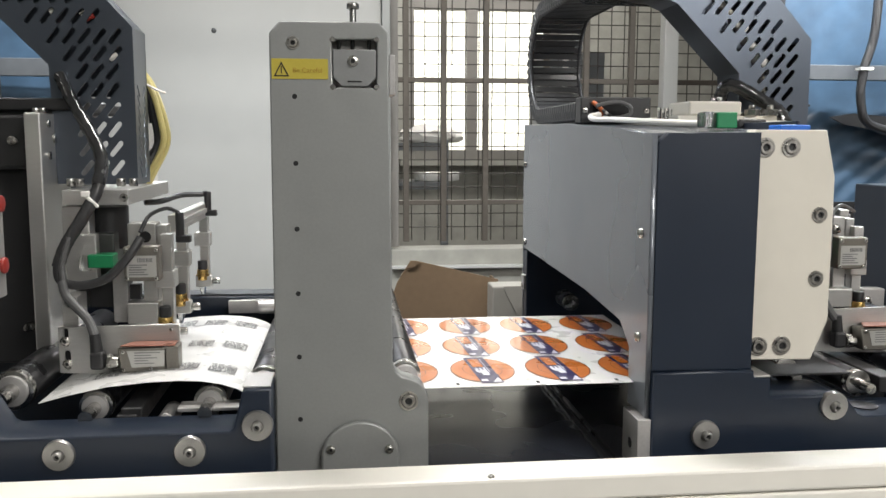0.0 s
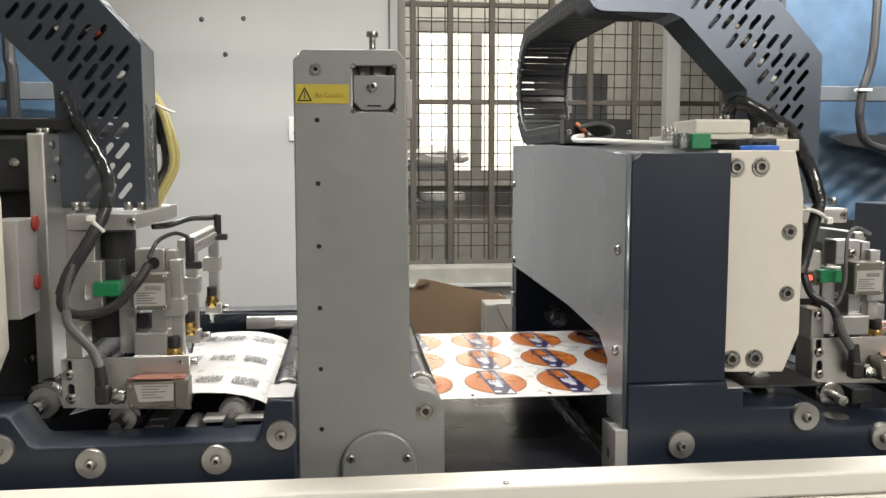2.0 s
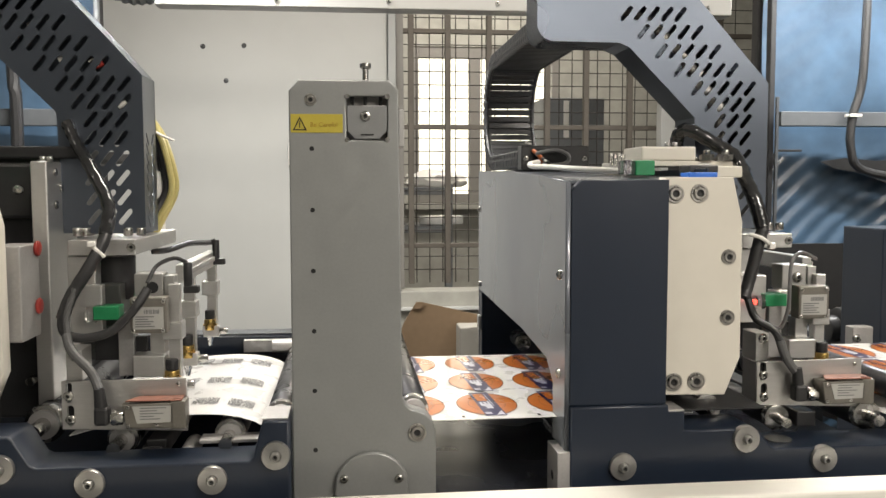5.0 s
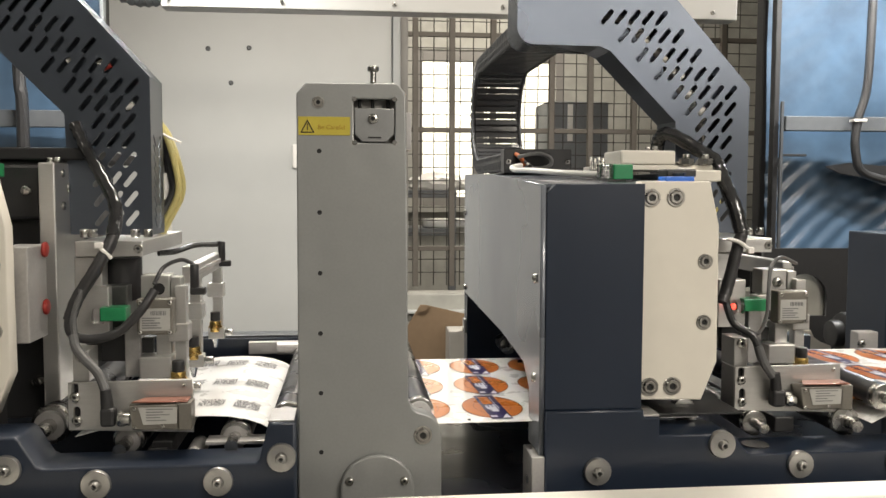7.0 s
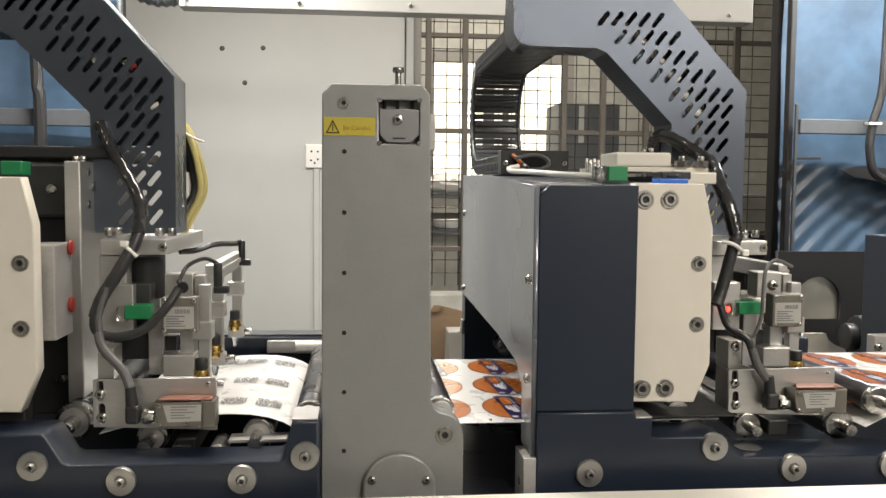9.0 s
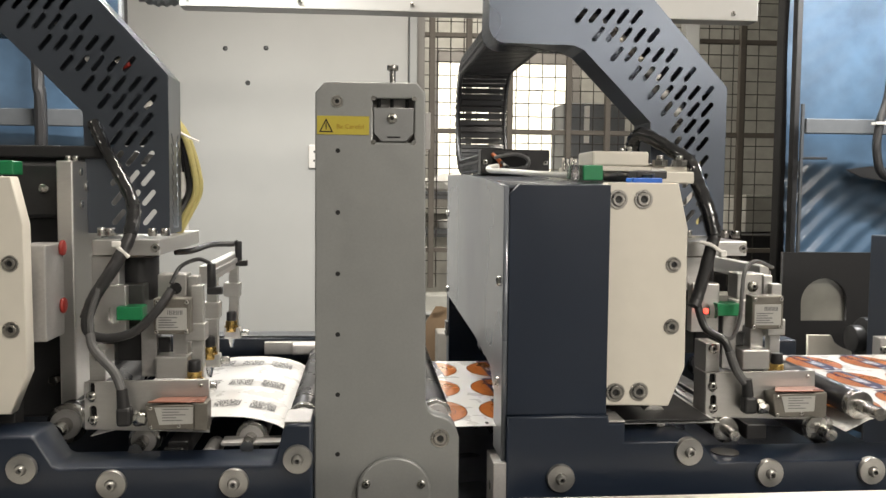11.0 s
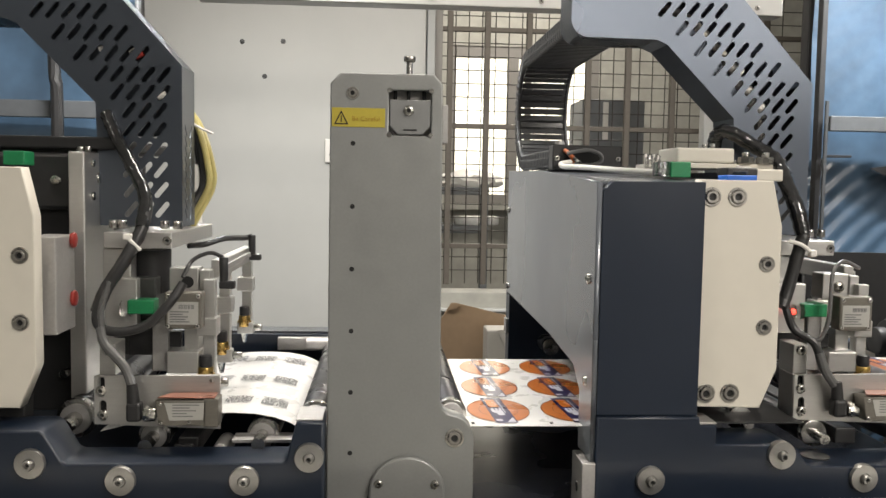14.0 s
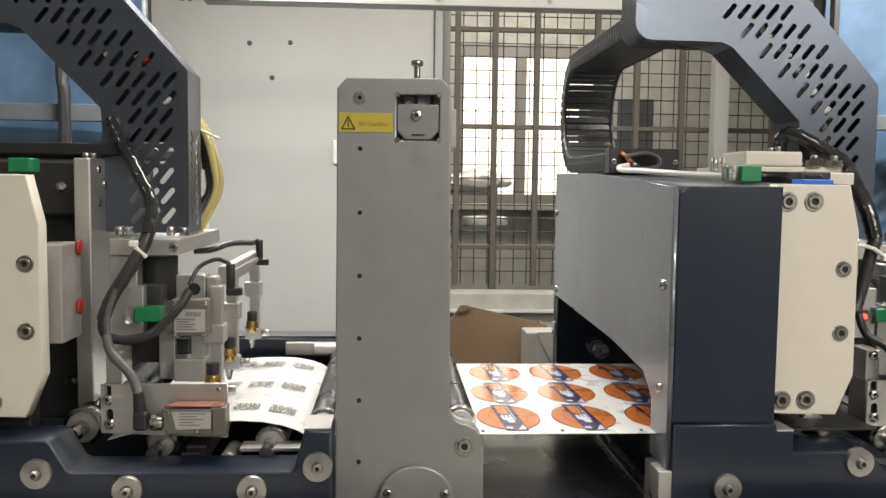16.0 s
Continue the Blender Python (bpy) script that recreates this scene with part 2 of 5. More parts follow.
def slot(cx, cz, length, width, angle, n=5):
    ca, sa = math.cos(angle), math.sin(angle)
    pts = []
    for s in (1, -1):
        for k in range(n + 1):
            t = -math.pi / 2 + math.pi * k / n
            u, v = s * (length / 2 - width / 2 + width / 2 * math.cos(t)), s * width / 2 * math.sin(t)
            pts.append((cx + u * ca - v * sa, cz + u * sa + v * ca))
    return pts


def disc(cx, cz, r, n=20):
    return [(cx + r * math.cos(2 * math.pi * k / n), cz + r * math.sin(2 * math.pi * k / n)) for k in range(n)]


BOLTS = {}


def lathe_y(profile, n=20):
    """A turned piece about the y axis from rows (radius, y)."""
    bm = bmesh.new()
    rings = []
    for i, (r, y) in enumerate(profile):
        k = n
        rings.append([bm.verts.new((r * math.cos(2 * math.pi * j / k), y, r * math.sin(2 * math.pi * j / k))) for j in range(k)])
    for a, b in zip(rings, rings[1:]):
        for j in range(n):
            bm.faces.new((a[j], a[(j + 1) % n], b[(j + 1) % n], b[j]))
    bm.faces.new(rings[0])
    bm.faces.new(rings[-1])
    bmesh.ops.recalc_face_normals(bm, faces=bm.faces)
    return bm


def bolt(parent, p, r, kind="socket", name="bolt", turn=None):
    """A screw head that faces the front (-y): socket, button or washer type."""
    key = (kind, round(r, 5))
    if key not in BOLTS:
        if kind == "socket":
            prof = [(r, 0.001), (r, -0.0012), (r * 0.95, -0.0018), (r * 0.77, -0.0018), (r * 0.76, -0.0006), (r * 0.71, -0.0006), (r * 0.70, -0.0030),
                    (r * 0.60, -0.0042), (r * 0.40, -0.0042), (r * 0.36, -0.0008), (0.0004, -0.0008)]
        elif kind == "button":
            prof = [(r, 0.001), (r, -r * 0.15), (r * 0.85, -r * 0.45), (r * 0.5, -r * 0.62), (r * 0.42, -r * 0.62), (r * 0.40, -r * 0.2), (0.0004, -r * 0.2)]
        elif kind in ("flush", "dark"):
            prof = [(r, 0.001), (r, -0.0008), (r * 0.9, -0.0012), (r * 0.40, -0.0012), (r * 0.34, -0.0002), (0.0004, -0.0002)]
        else:
            prof = [(r, 0.004), (r, -0.004), (r * 0.95, -0.006), (r * 0.42, -0.0064), (r * 0.36, -0.005), (r * 0.33, -0.005), (r * 0.32, -0.0115), (r * 0.27, -0.0135),
                    (r * 0.17, -0.0135), (r * 0.15, -0.008), (0.0004, -0.008)]
        bm = lathe_y(prof)
        me = bpy.data.meshes.new("bolt_" + kind)
        bm.to_mesh(me)
        bm.free()
        me.materials.append({"disc": M_DISC, "dark": M_DARKSTEEL, "socket": M_SOCKET}.get(kind, M_SCREW))
        me.materials.append(M_DARKSTEEL)
        for q in me.polygons:
            q.use_smooth = True
            far = max(math.hypot(me.vertices[i].co.x, me.vertices[i].co.z) for i in q.vertices)
            # sockets and grooves take the dark steel: the shade of the recess as colour
            if far < prof[-2][0] * 1.02 or (kind == "socket" and r * 0.715 < far < r * 0.765):
                q.material_index = 1
        me.set_sharp_from_angle(angle=radians(30))
        BOLTS[key] = me
    at = Matrix.Translation(p)
    if turn is not None:
        at = at @ turn
    return put_mesh(name, BOLTS[key], parent, "", at)


def text_part(name, body, size, at, material, parent, label=""):
    cu = bpy.data.curves.new(name, "FONT")
    cu.body, cu.size, cu.extrude = body, size, 0.0002
    cu.resolution_u = 3
    ob = bpy.data.objects.new(name, cu)
    me = bpy.data.meshes.new_from_object(ob)
    bpy.data.objects.remove(ob)
    me.materials.clear()
    me.materials.append(material)
    return put_mesh(name, me, parent, label, at @ pose(0, 0, 0, 90, 0, 0))


# ---------------------------------------------------------------- the room
def structure(name, bm, material, label, category="wall"):
    ob = part(name, bm, material, None)
    return tagged(ob, label, category, "", "structure")


structure("floor", B((-4, -5, -0.1), (5, 4.6, 0), 0), M_FLOOR, "grey painted concrete workshop floor", "floor")
structure("ceiling", B((-4, -5, 3.1), (5, 4.6, 3.2), 0), M_CEIL, "white painted workshop ceiling", "ceiling")
structure("wall_west", B((-4.1, -5, 0), (-4, 4.6, 3.1), 0), M_WALL, "white painted side wall", "wall")
structure("wall_east", B((5, -5, 0), (5.1, 4.6, 3.1), 0), M_WALL, "white painted side wall", "wall")
structure("wall_south", B((-4, -5.1, 0), (5, -5, 3.1), 0), M_WALL, "white painted wall behind the viewer", "wall")
YW = 2.245
structure("wall_panel", B((-1.6, YW, 0), (0.2000, YW + 0.08, 3.1), 0.004), M_WALL, "smooth white painted wall panel with three fixing screws", "wall")
structure("wall_north", sheet([(-4, 0), (5, 0), (5, 3.1), (-4, 3.1)], 4.45, 4.55, [[(0.45, 1.24), (1.42, 1.24), (1.42, 2.24), (0.45, 2.24)]]), M_PLASTER,
          "pale plastered outer wall around a window", "wall")
structure("backdrop", B((-3.9, 5.6, -0.5), (4.9, 5.62, 3.6), 0), M_SKY, "bright overexposed daylight outside the window", "backdrop")

# three screws in the wall panel
for i, p in enumerate(((-0.4920, 1.8760), (-0.3400, 1.8810), (-0.4090, 1.7490))):
    s = thing("wall_screw", "small steel screw head in the white wall panel", "screw", (p[0], YW, p[1]), "wall screws")
    bolt(s, (p[0], YW, p[1]), 0.0095, "dark", "head")

motions_list = []


def motions():
    for ob, rows in motions_list:
        walk(ob, rows)


# ---------------------------------------------------------------- grille and window behind
def grille():
    g = thing("window_grille", "brown steel grille of square wire mesh in a bar frame", "grille", (0.9, 2.26, 0.9))
    x0, x1, z0, z1 = 0.2630, 1.7160, 0.9670, 2.6
    for x in BARS:
        part("bar", B((x - 0.011, 2.25, z0), (x + 0.011, 2.275, z1), 0.002), M_BAR, g)
    for z in (1.5810, 1.1160, 1.9510):
        part("bar", B((x0, 2.262, z - 0.009), (x1, 2.284, z + 0.009), 0.002), M_BAR, g)
    part("frame", B((x0 - 0.03, 2.25, z0 - 0.02), (x0, 2.29, z1), 0.002), M_FRAMEW, g)
    part("frame", B((x1, 2.25, z0 - 0.02), (x1 + 0.04, 2.29, z1), 0.002), M_FRAMEW, g)
    bm = bmesh.new()
    n = int((x1 - x0) / 0.052)
    for i in range(1, n):
        x = x0 + i * 0.052
        C((x, 2.29, z0), (x, 2.29, z1), 0.0022, bm=bm, n=5)
    k = int((z1 - z0) / 0.052)
    for i in range(1, k):
        z = z0 + i * 0.052
        C((x0, 2.294, z), (x1, 2.294, z), 0.0022, bm=bm, n=5)
    part("wire_mesh", bm, M_WIRE, g)


BARS = [0.2920, 0.4360, 0.5980, 0.8320, 0.9890, 1.1680, 1.5340]
grille()

w1 = thing("window_1", "bright window with grey painted frame and centre mullion", "window", (0.93, 4.47, 1.24), kind="structure")
for lo, hi in (((0.45, 1.24), (0.50, 2.24)), ((1.37, 1.24), (1.42, 2.24)), ((0.50, 1.24), (1.37, 1.30)), ((0.50, 2.17), (1.37, 2.24)), ((0.83, 1.30), (0.90, 2.17))):
    part("window_frame", XB(lo, hi, 4.46, 4.52, 0.003), M_FRAMEW, w1)
for a, b in ((0.50, 0.83), (0.90, 1.37)):
    pane = part("pane", B((a, 4.488, 1.30), (b, 4.492, 2.17), 0), M_GLASS, w1)
    pane.visible_shadow = False
part("window_sill", B((0.40, 4.36, 1.20), (1.47, 4.46, 1.24), 0.004), M_PLASTER, w1)

# grey post at the edge of the wall panel, pale post in the grille, low wall under it
a = (0.2000, 1.4260)
b = (0.2620, 1.4270)
structure("trim_post", B((a[0] + 0.002, YW - 0.03, 0), (b[0] - 0.03, YW + 0.06, 3.1), 0.004), M_WALLGREY, "grey steel door post beside the wall panel", "post")
low = 0.9640
structure("trim_ledge", B((b[0] - 0.03, 2.185, 0.868), (1.75, 2.218, 0.880), 0.003), M_WALL, "thin pale ledge along the low wall", "trim")
structure("wall_low", B((b[0] - 0.03, 2.22, 0), (1.75, 2.36, low - 0.025), 0.004), M_PLASTER, "low worn plaster wall below the grille", "wall")
structure("pale_post", B((1.259, 2.150, 0), (1.315, 2.205, 3.1), 0.004), M_WALL, "pale painted steel post before the grille", "post")

# wall socket and conduit
sx, sz = (-0.1460, 1.4740)
so = thing("wall_socket", "white plastic wall socket plate with small holes", "socket", (sx, YW, sz))
part("plate", B((sx - 0.035, YW - 0.012, sz - 0.045), (sx + 0.045, YW, sz + 0.045), 0.004), M_WHITEP, so)
for dx, dz in ((-0.012, 0.018), (0.012, 0.018), (-0.014, -0.016), (0.012, -0.012), (0, -0.026)):
    part("hole", C((sx + dx, YW - 0.0128, sz + dz), (sx + dx, YW - 0.011, sz + dz), 0.004, n=10), M_HOLE, so)
co = thing("conduit", "white plastic cable conduit below the wall socket", "conduit", (sx + 0.01, YW, 0.2))
part("pipe", B((sx - 0.005, YW - 0.012, 0.2), (sx + 0.018, YW, sz - 0.047), 0.004), M_WALL, co)

# cardboard box and pale carton behind the machine
cb = thing("cardboard_box", "brown open cardboard box with raised flap", "box", (0.55, 1.5, 0.4))
part("side", sheet([(0.19, 0.35), (0.50, 0.35), (0.50, 0.950), (0.2600, 1.0080), (0.2440, 1.0085), (0.2050, 0.9450), (0.19, 0.90)], 1.4, 1.406), M_CARD, cb)
part("flap", sheet([(0.2440, 1.0085), (0.2700, 1.0050), (0.2560, 0.9900), (0.2330, 0.9880)], 1.395, 1.398), M_CARD, cb)
part("side", B((0.494, 1.4065, 0.35), (0.50, 1.52, 0.945), 0.001), M_CARD, cb)
part("side", B((0.19, 1.4065, 0.357), (0.196, 1.52, 0.90), 0.001), M_CARD, cb)
part("back", B((0.197, 1.5205, 0.357), (0.493, 1.526, 0.90), 0.001), M_CARD, cb)
part("bottom", B((0.197, 1.4065, 0.35), (0.493, 1.519, 0.356), 0.001), M_CARD, cb)
st = thing("pallet_stand", "dark low stand under the cardboard box", "stand", (0.55, 1.6, 0))
part("top", B((0.2, 1.3, 0.0), (0.9, 2.0, 0.348), 0.004), M_DARKM, st)

# cabinet-like fittings behind the grille
sh = thing("shelf_rack", "grey steel rack with wound rolls behind the grille", "rack", (0.55, 3.0, 0))
for x in (0.3270 - 0.1, 0.5230):
    part("upright", B((x - 0.018, 2.98, 0), (x + 0.018, 3.02, 1.36), 0.003), M_STRAP, sh)
for drop in (0.0, 0.18):
    z = 1.3090 - drop
    part("shelf", B((0.2520, 2.95, z), (0.5390, 3.3, z + 0.035), 0.003), M_STRAP, sh)
rl = thing("label_roll", "pale wound paper roll lying on the rack", "roll", (0.5, 3.1, 1.2))
zr = 1.3090 - 0.18 + 0.035
part("core", C((0.5, 3.12, zr), (0.5, 3.12, zr + 0.04), 0.11, bevel=0.006), M_PAPER, rl, smooth=True)
bag = thing("white_bag", "crumpled white plastic bag on the rack", "bag", (0.5, 3.1, 1.4))
zb = 1.3090 + 0.035
bm = bmesh.new()
bmesh.ops.create_icosphere(bm, subdivisions=3, radius=1.0)
for v in bm.verts:
    k = 1 + 0.22 * noise.noise(v.co * 2.3) + 0.1 * noise.noise(v.co * 6)
    v.co = Vector((0.47 + v.co.x * 0.15 * k, 3.1 + v.co.y * 0.1 * k, zb + max(0, (v.co.z + 0.55) * 0.055 * k)))
part("sack", bm, M_WHITEP, bag, smooth=True)
dc = thing("grey_cabinet", "dark grey cabinet with pale label strip behind the grille", "cabinet", (1.4, 3.2, 0))
part("body", B((1.0300, 3.2, 0), (1.3450, 3.5, 1.7930), 0.004), M_STRAP, dc)
part("strip", B((1.1320, 3.19, 1.5940), (1.1590, 3.199, 1.7790), 0.001), M_WHITEP, dc)
bx = thing("storage_box", "pale carton on a bench behind the grille", "box", (2.0, 3.0, 1.0))
part("carton", B((1.9020, 3.0, 1.1570), (2.0770, 3.3, 1.3400), 0.004), M_PLASTER, bx)
bn = thing("work_bench", "dark bench behind the grille", "bench", (1.9, 3.0, 0))
part("bench_top", B((1.2, 2.8, 0), (2.6, 3.6, 1.1520), 0.004), M_DARKM, bn)


# ---------------------------------------------------------------- blue film-wrapped machines at the sides
def blue_panel(x0, x1, y, z0, z1, label):
    t = thing("wrapped_machine", label, "machine", ((x0 + x1) / 2, y, 0))
    nx, nz = int((x1 - x0) / 0.012), int((z1 - z0) / 0.012)
    bm = bmesh.new()
    grid = []
    for i in range(nx + 1):
        col = []
        for j in range(nz + 1):
            x, z = x0 + (x1 - x0) * i / nx, z0 + (z1 - z0) * j / nz
            low = 1.0 if z < 1.44 else 0.10
            d = 0.0032 * low * math.sin((x * 0.75 - z) * 95 + 2.5 * noise.noise(Vector((x * 4, z * 4, y)))) + 0.02 * noise.noise(Vector((x * 3, z * 3, 3 + y)))
            col.append(bm.verts.new((x, y + d, z)))
        grid.append(col)
    for i in range(nx):
        for j in range(nz):
            bm.faces.new((grid[i][j], grid[i + 1][j], grid[i + 1][j + 1], grid[i][j + 1]))
    part("film", bm, M_BLUEF, t, "creased glossy blue protective film", smooth=True)
    part("body", B((x0, y + 0.04, 0), (x1, y + 0.09, z1), 0.004), M_DARKM, t)
    return t


YB = 1.5
wr = blue_panel(1.3510, 2.7, YB, 0.0, 2.6, "tall machine wrapped in creased blue film with grey straps")
xr = 1.3510
part("corner_post", B((xr - 0.008, YB - 0.06, 0), (xr + 0.010, YB - 0.03, 2.6), 0.003), M_DARKM, wr)
part("edge", B((1.3470, 1.40, 0), (1.3560, 1.41, 1.62), 0.001), M_EDGE, wr)
part("strap", B((1.3620, 1.40, 1.5320), (2.7, 1.43, 1.5760), 0.002), M_BAND, wr)
part("seam", B((1.3590, 1.41, 1.4540), (1.4380, 1.43, 1.4610), 0.001), M_DARKM, wr)
part("strap", B((xr + 0.012, 1.44, 1.4150), (1.3740, 1.46, 1.4500), 0.001), M_STRAP, wr)
# irregular dark sheet in front of the film, below the strap
part("dark_patch", sheet([(1.520, 1.425), (1.600, 1.436), (1.700, 1.428), (1.900, 1.432), (2.300, 1.425), (2.300, 1.345), (1.760, 1.352), (1.700, 1.372), (1.640, 1.392), (1.570, 1.402)], 1.446, 1.452), M_DARKM, wr, "dark irregular patch before the film")
cbk = thing("hanging_cable", "thick dark cable hanging before the blue film", "cable", (1.75, 1.36, 1.0))
c0 = (1.5950, 1.9210)
part("sheath", tube([(c0[0] + 0.02, 1.36, 2.5), (c0[0] + 0.01, 1.36, c0[1]), (1.5960, 1.36, 1.6690), (1.5690, 1.36, 1.5590),
                     (1.5660, 1.36, 1.4650), (1.6070, 1.36, 1.3970), (c0[0] + 0.2, 1.36, 1.3630)], 0.013), M_CABLE, cbk, smooth=True)
part("tie", B((1.5510, 1.345, 1.5570), (1.5910, 1.375, 1.5650), 0.001), M_WHITEP, cbk)
wl = blue_panel(-2.4, -0.6760, YB, 0.0, 2.6, "machine wrapped in creased blue film beside the white wall")
part("corner_post", B((-0.6650, YB - 0.06, 0), (-0.6540, YB - 0.03, 2.6), 0.003), M_STRAP, wl)
part("strap", B((-2.4, 1.43, 1.5220), (-0.6570, 1.45, 1.5700), 0.002), M_BAND, wl)
part("cable", tube([(-0.8730, 1.4, 2.5), (-0.8740, 1.4, 1.7140), (-0.8670, 1.4, 1.5590), (-0.8710, 1.4, 1.0)], 0.017), M_CABLE, wl, smooth=True)

# dark machinery low at the side
dm = thing("dark_machinery", "black motor and housings before the blue film", "machine", (1.3, 1.15, 0))
part("housing", sheet([(1.2040, 1.1850), (1.5720, 1.1840), (2.4, 1.2), (2.4, 0.3), (1.2050, 0.7630)], 1.2, 1.215,
                      [[(1.3290 + 0.069 * math.cos(math.pi * k / 12), 1.042 + 0.070 * math.sin(math.pi * k / 12)) for k in range(13)] + [(1.262, 0.99), (1.396, 0.99)]]), M_DARKM, dm)
part("plate_behind", B((1.24, 1.225, 0.95), (1.42, 1.235, 1.14), 0.001), M_PLASTER, dm)
a = (1.3130, 0.9830)
part("motor", C((a[0] - 0.02, 0.95, a[1]), (a[0] + 0.30, 0.95, a[1]), 0.055, bevel=0.008), M_BLACK, dm, smooth=True)
part("motor_cap", C((a[0] - 0.05, 0.95, a[1]), (a[0] - 0.02, 0.95, a[1]), 0.035, bevel=0.006), M_BLACK, dm, smooth=True)
part("leg", B((a[0] + 0.02, 0.9, 0), (a[0] + 0.25, 1.0, a[1] - 0.04), 0.004), M_DARKM, dm)
pb = thing("pale_bracket", "stepped pale metal bracket behind the web", "bracket", (1.2, 0.85, 0.6))
part("bracket_plate", sheet([(1.1010, 0.9330), (1.0990, 1.0100), (1.1570, 1.0090), (1.1650, 0.9920), (1.1830, 0.9800), (1.2090, 0.9700), (1.2170, 0.9310)], 0.85, 0.86), M_CREAM, pb)

# ---------------------------------------------------------------- top beam of the enclosure
tb = thing("enclosure_beam", "pale grey aluminium enclosure beam with small screws", "beam", (0.3, 1.15, 1.8))
zb0, zb1 = 1.8090, 1.8950
part("beam", B((-0.4350, 1.15, zb0), (1.0850, 1.21, zb1), 0.003), M_BEAM, tb)
for k in (-383, -193, 0, 192, 387, 577):
    p = (0.1560, 1.8290)
    bolt(tb, (p[0] + k * 0.00149, 1.15, p[1]), 0.0065, "button", "screw")
cr = thing("corrugated_hose", "grey corrugated hose beside the enclosure beam", "hose", (-0.4, 1.2, 1.8))
a, b = (-0.5010, 1.8280), (-0.4450, 1.8290)
part("hose", tube([(a[0] - 0.06, 1.2, a[1] + 0.03), (a[0], 1.2, a[1] + 0.012), (b[0], 1.2, b[1] + 0.014)], 0.022, 12, 10, wobble=0.12), M_STRAP, cr, smooth=True)

# ---------------------------------------------------------------- front ledge of the machine
lg = thing("machine_ledge", "cream painted steel front cover ledge with screws", "cover", (0.1, -0.3, 0))
ZL = 0.965
part("top", B((-1.6, -0.134, ZL - 0.03), (2.0, -0.079, ZL), 0.004), M_LEDGE, lg)
part("front", B((-1.6, -0.133, 0.02), (2.0, -0.110, ZL - 0.032), 0.003), M_LEDGE, lg)
for t_x in (-0.62, 0.222, 1.1):
    bolt(lg, (t_x, -0.126, ZL), 0.0042, "button", "screw", Matrix.Rotation(radians(-90), 4, "X"))
bs = thing("understructure", "dark steel machine understructure below the rails", "machine frame", (0.2, 0.3, 0))
part("tray", B((-1.6, -0.07, 0.0), (2.0, 0.95, 0.70), 0.004), M_DARKM, bs)
part("dark_cover", B((0.16, 0.01, 0.72), (0.9, 0.60, 0.926), 0.01), M_BELT, bs)
part("slide_rail", B((0.395, 0.0, 0.9265), (0.403, 0.59, 0.932), 0.001), M_ROLL, bs)
part("slide_rail", B((0.411, 0.0, 0.9265), (0.416, 0.59, 0.931), 0.001), M_ROLL, bs)


